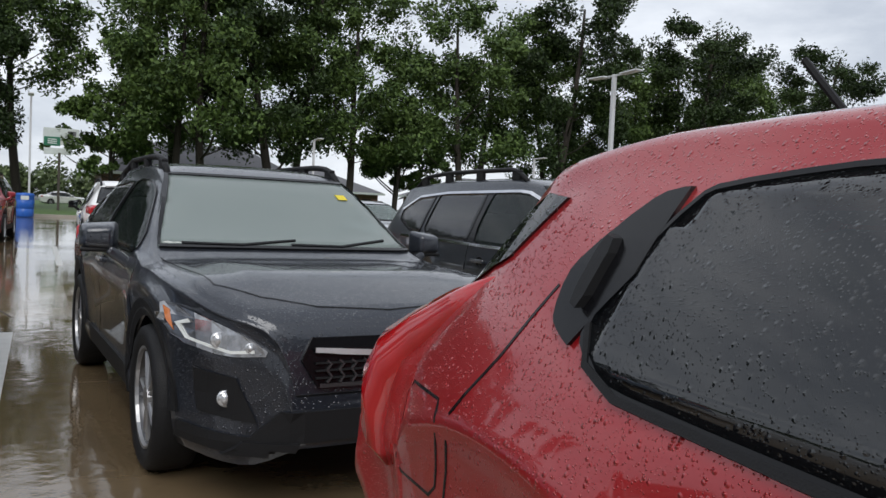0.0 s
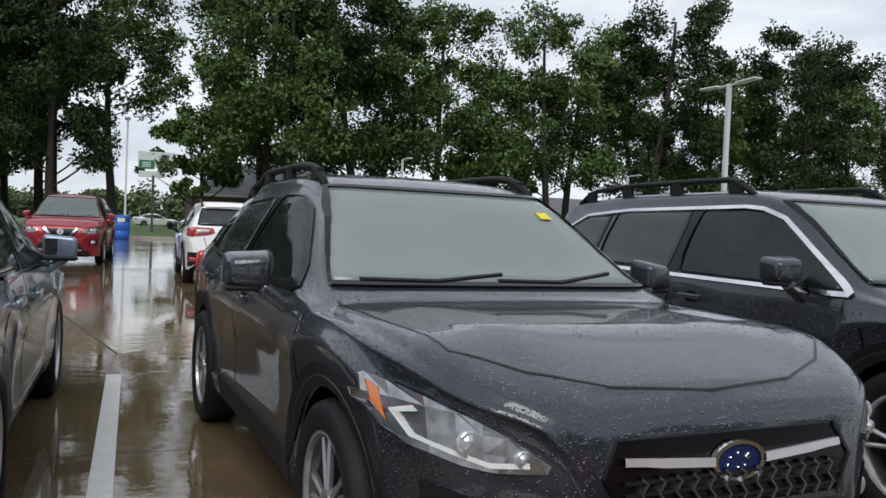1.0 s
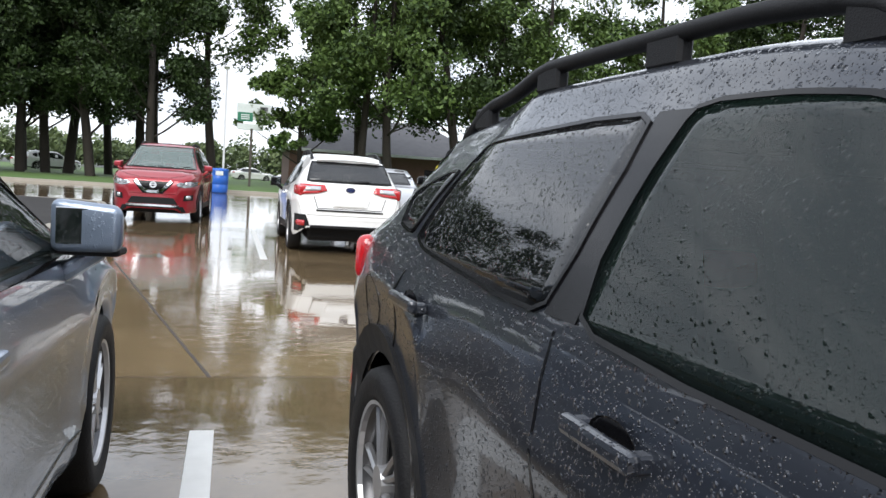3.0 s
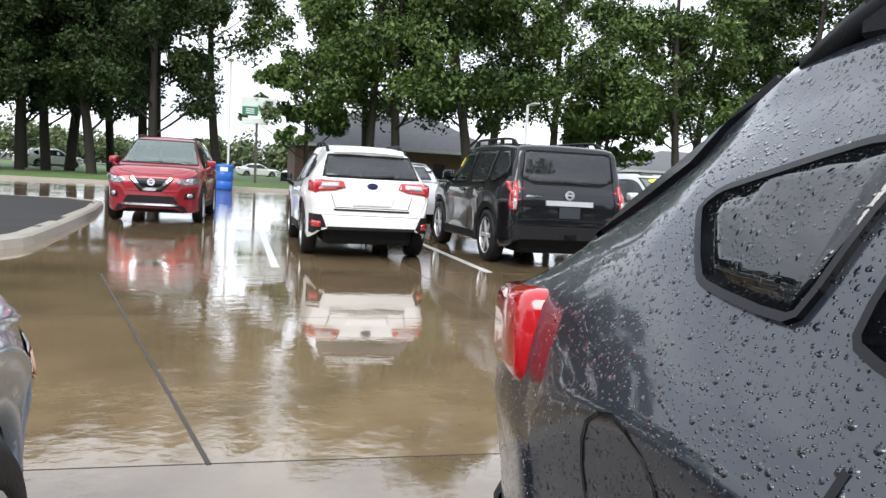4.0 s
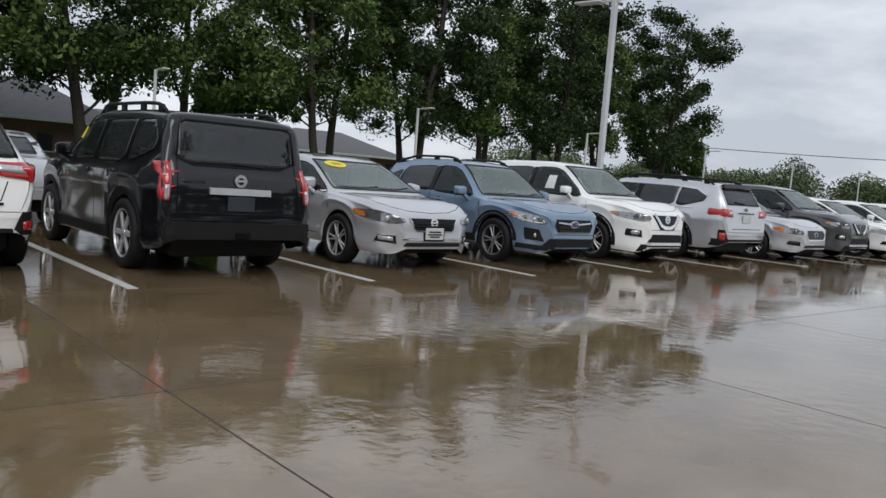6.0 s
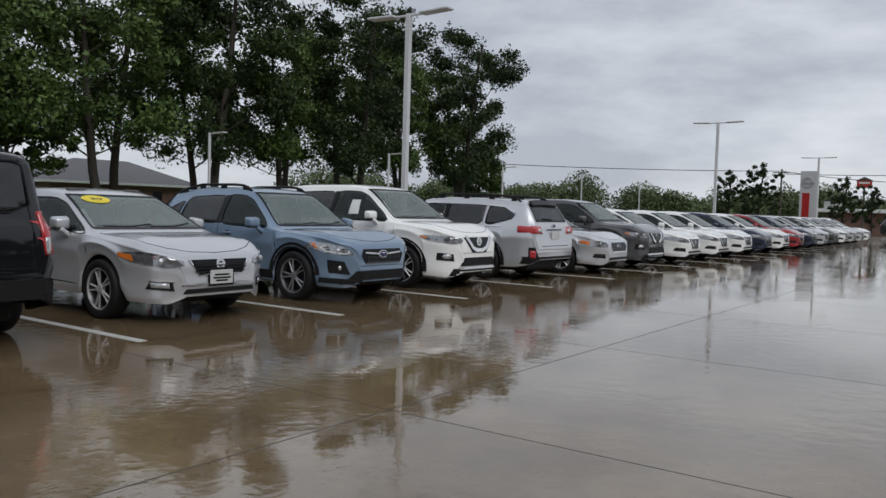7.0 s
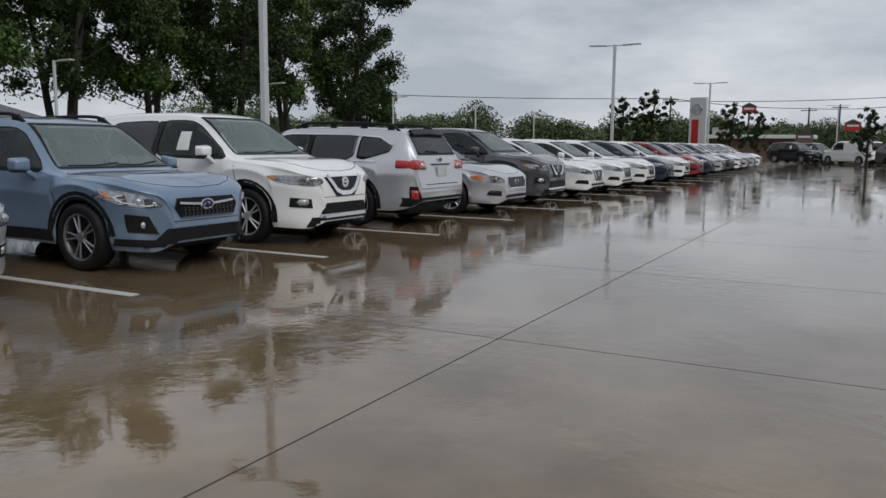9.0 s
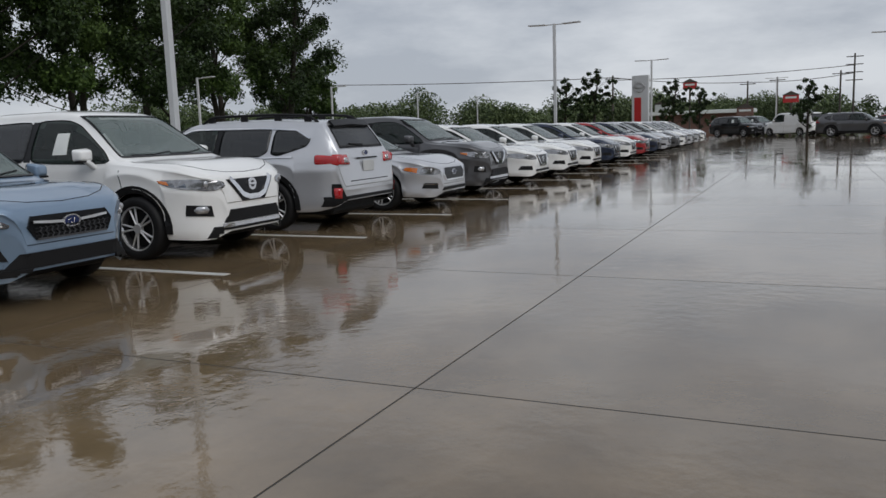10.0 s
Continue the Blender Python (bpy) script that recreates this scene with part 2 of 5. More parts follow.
        pts += [(r * 0.985, top - edge * 0.72), (r * 0.95, top - edge * 0.45), (r * 0.87, top - edge * 0.27 - dome * 0.5), (r * 0.74, top - edge * 0.15 - dome * 0.5), (r * 0.69, top - edge * 0.13 + dome), (r * 0.45, top - edge * 0.05 + dome * 0.5), (r * 0.2, top - edge * 0.01), (0, top)]
        return pts

    def cast(self, view, u, v):
        """Where the shell is met from the left, right, front, back or above."""
        start, way = {"L": ((u, 3, v), (0, -1, 0)), "R": ((u, -3, v), (0, 1, 0)), "F": ((5, u, v), (-1, 0, 0)), "B": ((-5, u, v), (1, 0, 0)), "T": ((u, v, 4), (0, 0, -1))}[view]
        hit, nrm, _, _ = self.tree.ray_cast(Vector(start), Vector(way))
        if hit is not None and ((view == "L" and hit.y < 0.2) or (view == "R" and hit.y > -0.2)):
            hit = None
        if hit is not None and nrm.dot(Vector(way)) > 0:
            nrm = -nrm
        return hit, nrm

    def clear(self, view, poly):
        """Opens the shell within a convex outline."""
        gone = []
        ax = {"L": (0, 2), "R": (0, 2), "F": (1, 2), "B": (1, 2), "T": (0, 1)}[view]
        for f in self.bm.faces:
            n = f.normal
            if {"L": n.y > 0.3, "R": n.y < -0.3, "F": n.x > 0.2, "B": n.x < -0.15, "T": n.z > 0.5}[view] and all(inside(poly, v.co[ax[0]], v.co[ax[1]]) for v in f.verts):
                gone.append(f)
        bmesh.ops.delete(self.bm, geom=gone, context="FACES")

    def patch(self, view, poly, off=0.006, cell=0.07, depth=None, deep=False):
        """A piece that lies on the shell within a convex outline, with edges of its own."""
        poly = ccw(poly)
        us, vs = [p[0] for p in poly], [p[1] for p in poly]
        nu, nv = max(1, math.ceil((max(us) - min(us)) / cell)), max(1, math.ceil((max(vs) - min(vs)) / cell))
        bm = bmesh.new()
        grid = [[bm.verts.new((min(us) + (max(us) - min(us)) * i / nu, min(vs) + (max(vs) - min(vs)) * j / nv, 0)) for j in range(nv + 1)] for i in range(nu + 1)]
        for i in range(nu):
            for j in range(nv):
                bm.faces.new((grid[i][j], grid[i + 1][j], grid[i + 1][j + 1], grid[i][j + 1]))
        for (ax, ay), (bx, by) in zip(poly, poly[1:] + poly[:1]):
            if abs(ax - bx) + abs(ay - by) < 1e-6:
                continue
            bmesh.ops.bisect_plane(bm, geom=bm.verts[:] + bm.edges[:] + bm.faces[:], plane_co=(ax, ay, 0), plane_no=(by - ay, ax - bx, 0), clear_outer=True, dist=1e-5)
        lost, norms = [], {}
        for v in bm.verts:
            hit, n = self.cast(view, v.co.x, v.co.y)
            if hit is None or (view in "FB" and not deep and abs(hit.x) < self.e - (0.5 if view == "F" else 0.34)):
                lost.append(v)
            else:
                v.co = hit + n * off
                norms[v] = n
        bmesh.ops.delete(bm, geom=lost, context="VERTS")
        rim = [e for e in bm.edges if e.is_boundary]
        if rim:
            made = bmesh.ops.extrude_edge_only(bm, edges=rim)["geom"]
            back = (depth or off) + 0.006
            new_verts = [g for g in made if isinstance(g, bmesh.types.BMVert)]
            way = {"L": (0, -1, 0), "R": (0, 1, 0), "F": (-1, 0, 0), "B": (1, 0, 0), "T": (0, 0, -1)}[view]
            for v in new_verts:
                v.co += Vector(way) * back
        bmesh.ops.recalc_face_normals(bm, faces=bm.faces)
        way = Vector({"L": (0, 1, 0), "R": (0, -1, 0), "F": (1, 0, 0), "B": (-1, 0, 0), "T": (0, 0, 1)}[view])
        if sum(f.normal.dot(way) * f.calc_area() for f in bm.faces) < 0:
            bmesh.ops.reverse_faces(bm, faces=bm.faces)
        return bm

    def strip(self, view, pts, width=0.01, off=0.0025, step=0.07, closed=False, deep=False):
        """A narrow band along a line on the shell."""
        pts = list(pts) + ([pts[0]] if closed else [])
        line = []
        for (a, b), (c, d) in zip(pts, pts[1:]):
            k = max(1, math.ceil(math.hypot(c - a, d - b) / step))
            line += [(a + (c - a) * i / k, b + (d - b) * i / k) for i in range(k)]
        line.append(pts[-1])
        bm = bmesh.new()
        prev = None
        for i, (u, v) in enumerate(line):
            a, b = line[max(0, i - 1)], line[min(len(line) - 1, i + 1)]
            t = Vector((b[0] - a[0], b[1] - a[1]))
            if t.length < 1e-6:
                continue
            t.normalize()
            ends = []
            for s in (-0.5, 0.5):
                hit, n = self.cast(view, u - t.y * width * s, v + t.x * width * s)
                if hit is None or (view in "FB" and not deep and abs(hit.x) < self.e - 0.6):
                    break
                ends.append((hit + n * off, hit - n * 0.004))
            if len(ends) < 2:
                if prev:
                    break
                continue
            row = [bm.verts.new(p) for p in (ends[0][1], ends[0][0], ends[1][0], ends[1][1])]
            if prev:
                for k in range(3):
                    bm.faces.new((prev[k], prev[k + 1], row[k + 1], row[k]))
            prev = row
        bmesh.ops.recalc_face_normals(bm, faces=bm.faces)
        way = Vector({"L": (0, 1, 0), "R": (0, -1, 0), "F": (1, 0, 0), "B": (-1, 0, 0), "T": (0, 0, 1)}[view])
        if sum(f.normal.dot(way) * f.calc_area() for f in bm.faces) < 0:
            bmesh.ops.reverse_faces(bm, faces=bm.faces)
        return bm


BODIES = {}


def ccw(poly):
    area = sum(a[0] * b[1] - b[0] * a[1] for a, b in zip(poly, poly[1:] + poly[:1]))
    return list(poly) if area > 0 else list(poly)[::-1]


def inside(poly, u, v):
    p = ccw(poly)
    return all((b[0] - a[0]) * (v - a[1]) - (b[1] - a[1]) * (u - a[0]) > 0 for a, b in zip(p, p[1:] + p[:1]))


def rounded(poly, k=0.1, times=2):
    """A convex outline with its corners cut round."""
    for _ in range(times):
        poly = [q for a, b in zip(poly, poly[1:] + poly[:1]) for q in ((a[0] + (b[0] - a[0]) * k, a[1] + (b[1] - a[1]) * k), (b[0] + (a[0] - b[0]) * k, b[1] + (a[1] - b[1]) * k))]
        k = 0.25
    return poly


def grown(poly, d):
    """A convex outline moved outwards by d."""
    p = ccw(poly)
    lines = []
    for a, b in zip(p, p[1:] + p[:1]):
        n = Vector((b[1] - a[1], a[0] - b[0])).normalized()
        lines.append((n, n.dot(Vector(a)) + d))
    out = []
    for (n1, c1), (n2, c2) in zip([lines[-1]] + lines[:-1], lines):
        det = n1.x * n2.y - n1.y * n2.x
        out.append(((c1 * n2.y - c2 * n1.y) / det, (n1.x * c2 - n2.x * c1) / det) if abs(det) > 1e-3 else None)
    return [o if o else p[i] for i, o in enumerate(out)]


def wheel_meshes(radius, spokes, style):
    """Meshes of a tyre, a rim and its hub cap; the outer face looks along +y."""
    tyre = lathe([(radius * 0.68, 0.085), (radius * 0.74, 0.105), (radius * 0.9, 0.11), (radius * 0.97, 0.095), (radius, 0.06), (radius, -0.06), (radius * 0.97, -0.095), (radius * 0.7, -0.1)], 36)
    barrel = lathe([(radius * 0.7, 0.095), (radius * 0.66, 0.085), (radius * 0.63, 0.04), (radius * 0.6, -0.06)], 32)
    rr = radius * 0.66
    rim = lathe([(radius * 0.7, 0.098), (radius * 0.665, 0.096), (radius * 0.655, 0.08)], 32)
    for i in range(spokes):
        a = 2 * math.pi * i / spokes
        for off in ((-0.17, 0.17) if style == "split" else (0,)):
            m = Matrix.Rotation(a + off, 4, "Y") @ Matrix.Translation((rr * 0.56, 0.068, 0)) @ Matrix.Rotation(-0.05, 4, "Z")
            rbox(rim, (rr * 0.92, 0.028, rr * (0.085 if style == "split" else 0.24)), m, 0.008, 1)
    bmesh.ops.create_cone(rim, cap_ends=True, segments=18, radius1=rr * 0.26, radius2=rr * 0.22, depth=0.04, matrix=Matrix.Translation((0, 0.07, 0)) @ Matrix.Rotation(-math.pi / 2, 4, "X"))
    disc = cyl(rr * 0.9, rr * 0.9, 0.02, Matrix.Translation((0, 0.0, 0)) @ Matrix.Rotation(-math.pi / 2, 4, "X"), 24)
    return tyre, rim, disc, barrel


def build_car(name, label, spec, colour, rear_tint="side_glass", category="car", screen="sky_tinted_screen"):
    """A whole car from its spec; returns its Empty, standing at the origin and heading along +x."""
    root = new(name)
    tagged(root, label, category, kind="thing")
    b = Body(**spec["body"])
    e, half = b.e, b.half
    col = M[colour]
    both = (("L", 1), ("R", -1))
    # panes, with black surrounds
    spec["side"] = [rounded(p) for p in spec["side"]]
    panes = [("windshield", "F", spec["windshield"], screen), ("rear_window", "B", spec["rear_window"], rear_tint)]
    for i, poly in enumerate(spec["side"]):
        panes += [("side_window", s, poly, "clear_glass" if i == 0 else rear_tint) for s, _ in both]
    for title, view, poly, mat in panes:
        b.clear(view, grown(poly, -0.004))
    for title, view, poly, mat in panes:
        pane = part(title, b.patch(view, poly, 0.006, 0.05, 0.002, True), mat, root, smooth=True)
        if title == "windshield":
            part("frit_band", b.strip(view, grown(poly, -0.004), 0.013, 0.013, 0.04, closed=True, deep=True), "gloss_black", pane)
        else:
            part("seal", b.strip(view, grown(poly, 0.004), 0.016 if title == "rear_window" else 0.009, 0.011 if title == "rear_window" else 0.008, closed=True, deep=True), "gloss_black", pane)
    body = part("body", b.bm, col, root, smooth=True)
    # underside and cabin
    part("underbody", box((b.length * 0.88, half * 1.38, 0.52), Matrix.Translation((0, 0, 0.46)), 0.06), "plastic", root)
    cx = (spec["cabin"][0] + spec["cabin"][1]) / 2
    floor_z = 0.74
    part("dashboard", box((0.5, half * 1.55, 0.2), Matrix.Translation((spec["cabin"][1] - 0.25, 0, floor_z + 0.12)), 0.07), "interior", root)
    for sx in (spec["cabin"][1] - 1.0, spec["cabin"][1] - 1.85):
        for sy in (-1, 1):
            bm = box((0.14, 0.46, 0.6), Matrix.Translation((sx, sy * half * 0.42, floor_z + 0.25)) @ Matrix.Rotation(-0.2, 4, "Y"), 0.05)
            rbox(bm, (0.1, 0.26, 0.17), Matrix.Translation((sx - 0.1, sy * half * 0.42, floor_z + 0.64)), 0.04)
            part("seat", bm, "seat", root)
    part("steering_wheel", sweep([(0.19 * math.sin(a) * 0.35 + spec["cabin"][1] - 0.55, half * 0.42 + 0.19 * math.cos(a), floor_z + 0.25 + 0.19 * math.sin(a)) for a in [2 * math.pi * i / 18 for i in range(19)]], 0.015, 0.015), "plastic", root)
    # wheels
    tyre, rim, disc, barrel = wheel_meshes(b.radius, spec.get("spokes", 5), spec.get("rim", "split"))
    first = None
    for ax in b.axles:
        for s in (1, -1):
            m = pose(ax, s * (half - 0.125), b.radius, 0, 0, 0 if s > 0 else 180)
            if first is None:
                first = part("tyre", tyre, "rubber", None, smooth=True)
                w = new("wheel")
                w.parent = root
                first.parent = w
                rim_ob = part("rim", rim, spec.get("rim_mat", "alloy"), w)
                disc_ob = part("brake_disc", disc, "plastic", w)
                part("rim_barrel", barrel, "dark_alloy", w, smooth=True)
                w.matrix_basis = m
                proto = w
            else:
                w2 = copy_thing(proto, m)
    if spec.get("cladding"):
        for ax in b.axles:
            for s, sg in both:
                rr = b.radius + 0.088
                a0 = 0.12
                pts = [(ax + rr * math.cos(a), b.radius + rr * math.sin(a)) for a in [a0 - 0.25 + (math.pi - 2 * a0 + 0.5) * i / 16 for i in range(17)]]
                part("wheel_arch_trim", b.strip(s, pts, 0.072, 0.014, 0.2), "plastic", root)
        for s, sg in both:
            part("sill_trim", b.patch(s, [(b.axles[0] + b.radius + 0.07, 0.285), (b.axles[1] - b.radius - 0.07, 0.285), (b.axles[1] - b.radius - 0.09, 0.4), (b.axles[0] + b.radius + 0.09, 0.4)], 0.014, 0.2, 0.06), "plastic", root)
    # seams
    for line in spec.get("seams", []):
        for s, sg in both:
            part("panel_gap", b.strip(s, line, 0.009, 0.0015), "gloss_black", root)
    for view, line in spec.get("gaps", []):
        part("panel_gap", b.strip(view, line, 0.009, 0.0015), "gloss_black", root)
    # trim, lamps and fittings on the shell: (name, view, outline, material, proud[, label])
    for item in spec.get("patches", []):
        title, view, poly, mat, off = item[:5]
        views = [(view, poly)]
        if view == "S":
            views = [("L", poly), ("R", poly)]
        elif view in ("FF", "BB"):
            views = [(view[0], poly), (view[0], [(-u, v) for u, v in poly])]
        for vv, pp in views:
            if title == "headlight":
                pp = rounded(pp, 0.2, 1)
            part(title, b.patch(vv, pp, off, 0.05, None, title in ("sticker", "paper", "headlight", "turn_signal")), col if mat == "body" else mat, root, smooth=mat in ("clear_lens", "red_lens", "body"))
    for y, z, r in spec.get("projectors", []):
        for sg in (1, -1):
            hit, n = b.cast("F", sg * y, z)
            bm = lathe([(r, 0.0), (r * 0.95, 0.016), (r * 0.7, 0.012), (r * 0.66, 0.016), (0.0, 0.02)], 16)
            bmesh.ops.transform(bm, matrix=Matrix.Translation(hit + Vector((0.004, 0, 0))) @ Matrix.Rotation(-math.pi / 2, 4, "Z"), verts=bm.verts)
            part("lamp_reflector", bm, "clear_lens", root, smooth=True)
    for title, view, line, width, mat, off in spec.get("strips", []):
        views = [(view, line)]
        if view == "S":
            views = [("L", line), ("R", line)]
        elif view in ("FF", "BB", "TT"):
            k = 1 if view == "TT" else 0
            views = [(view[0], line), (view[0], [(u, -v) if k else (-u, v) for u, v in line])]
        for vv, pp in views:
            part(title, b.strip(vv, pp, width, off, deep=title in ("rear_wiper", "spoiler", "lamp_bezel", "light_bar")), col if mat == "body" else mat, root)
    # handles
    BODIES[root.name] = b
    for hx, hz in spec.get("handles", []):
        for s, sg in both:
            hit, n = b.cast(s, hx, hz)
            bm = box((0.2, 0.025, 0.032), Matrix.Translation(hit + n * 0.028), 0.01)
            for dx in (-0.08, 0.08):
                rbox(bm, (0.03, 0.04, 0.026), Matrix.Translation(hit + n * 0.01 + Vector((dx, 0, 0))), 0.004, 1)
            hd = part("door_handle", bm, col if not spec.get("chrome_handles") else "chrome", root, smooth=False)
            cup = lathe([(0.0, 0.0), (0.055, 0.002), (0.06, 0.004)], 14)
            bmesh.ops.transform(cup, matrix=Matrix.Translation(hit + n * 0.001) @ Matrix.Diagonal((1.1, 1 if s == "L" else -1, 0.6, 1)), verts=cup.verts)
            part("handle_recess", cup, "gloss_black", hd)
    # mirrors
    mx, mz = spec["mirror"]
    for s, sg in both:
        hit, n = b.cast(s, mx, mz)
        if hit is None:
            continue
        y = half + spec.get("mirror_out", 0.06)
        place_m = Matrix.Translation((mx - 0.02, sg * y, mz + 0.112)) @ Matrix.Rotation(sg * 0.12, 4, "Z")
        bm = box((0.135, 0.21, 0.165))
        for v in bm.verts:
            if v.co.x > 0:
                v.co.y *= 0.72
                v.co.z = v.co.z * 0.74 - 0.008
            if v.co.y * sg > 0:
                v.co.z = v.co.z * 0.86 - 0.004
                v.co.x -= 0.012
        bmesh.ops.bevel(bm, geom=bm.edges[:], offset=0.03, segments=4, affect="EDGES", profile=0.5, clamp_overlap=True)
        bmesh.ops.transform(bm, matrix=place_m, verts=bm.verts)
        mir = part("mirror", bm, spec.get("mirror_mat", col), root, smooth=True)
        part("mirror_base", box((0.075, 0.15, 0.055), Matrix.Translation((mx + 0.01, sg * (half - 0.0), mz + 0.0)) @ Matrix.Rotation(sg * 0.62, 4, "X"), 0.018), spec.get("mirror_mat", col), mir)
        part("mirror_skirt", box((0.1, 0.18, 0.024), place_m @ Matrix.Translation((-0.004, 0, -0.074)), 0.01), "plastic", mir)
        part("mirror_glass", box((0.006, 0.158, 0.104), place_m @ Matrix.Translation((-0.07, 0, 0)), 0.002, 1), "chrome", mir)
    # roof rails
    if spec.get("rails"):
        x0, x1, h = spec["rails"]
        for sg in (1, -1):
            path = []
            for i in range(25):
                x = x0 + (x1 - x0) * i / 24
                y = min(b.roof(x), b.plan(x) * 0.93) * 0.93
                hit, n = b.cast("T", x, y)
                s = min(1, min(i, 24 - i) / 3.0)
                path.append((x, sg * y, hit.z - 0.01 + h * math.sin(s * math.pi / 2)))
            rail = part("roof_rail", sweep(path, 0.022, 0.02, 8), spec.get("rail_mat", "plastic"), root, smooth=True)
            for i in (2, 8, 15, 22):
                p = path[i]
                hit, n = b.cast("T", p[0], p[1])
                part("rail_foot", box((0.12, 0.036, p[2] - hit.z + 0.02), Matrix.Translation((p[0], p[1], (p[2] + hit.z) / 2)), 0.008, 1), spec.get("rail_mat", "plastic"), rail)
    # wipers
    wz = spec["windshield"][0][1]
    for y0, y1, up in ((-0.62, 0.02, 0.02), (-0.02, 0.6, 0.03)):
        part("wiper", b.strip("F", [(y0, wz + 0.016), ((y0 + y1) / 2, wz + 0.012), (y1, wz + 0.02 + up)], 0.007, 0.018, deep=True), "plastic", root)
    # emblem and plates
    for view, y, z, r, mat in spec.get("emblems", []):
        hit, n = b.cast(view, y, z)
        bm = lathe([(r * (0.82 if mat == "oval" else 0.55), 0.012), (r, 0.012), (r * 1.02, 0.0)], 24)
        sg = 1 if view == "F" else -1
        bmesh.ops.transform(bm, matrix=Matrix.Translation(hit + n * 0.012) @ Matrix.Rotation(-math.pi / 2 * sg, 4, "Z") @ Matrix.Diagonal((1.25 if mat == "oval" else 1, 1, 0.72 if mat == "oval" else 1, 1)), verts=bm.verts)
        em = part("emblem", bm, "chrome", root)
        inner = cyl(r * 0.86, r * 0.86, 0.012, Matrix.Translation(hit + n * 0.012) @ Matrix.Rotation(-math.pi / 2 * sg, 4, "Z") @ Matrix.Diagonal((1.25 if mat == "oval" else 1, 1, 0.72 if mat == "oval" else 1, 1)) @ Matrix.Rotation(-math.pi / 2, 4, "X"), 20)
        part("emblem_field", inner, "emblem_blue" if mat == "oval" else "gloss_black", em)
        if mat == "oval":
            for k, (dy, dz, sz) in enumerate(((0.42, 0.1, 0.2), (-0.05, 0.24, 0.1), (-0.4, 0.1, 0.09), (-0.5, -0.16, 0.09), (0.0, -0.28, 0.1), (0.3, -0.22, 0.09))):
                part("emblem_star", box((0.006, r * sz, r * sz), Matrix.Translation(hit + n * 0.019 + Vector((0, dy * r * sg, dz * r))) @ Matrix.Rotation(math.pi / 4, 4, "X"), 0.001, 1), "chrome", em)
        else:
            part("emblem_bar", box((0.014, r * 2.1, r * 0.36), Matrix.Translation(hit + n * 0.02), 0.003, 1), "chrome", em)
    for view, z, mat in spec.get("plates", []):
        hit, n = b.cast(view, 0, z)
        sg = 1 if view == "F" else -1
        part("plate", box((0.012, 0.31, 0.155), Matrix.Translation((hit.x + sg * 0.02, 0, z)), 0.003, 1), mat, root)
    return root


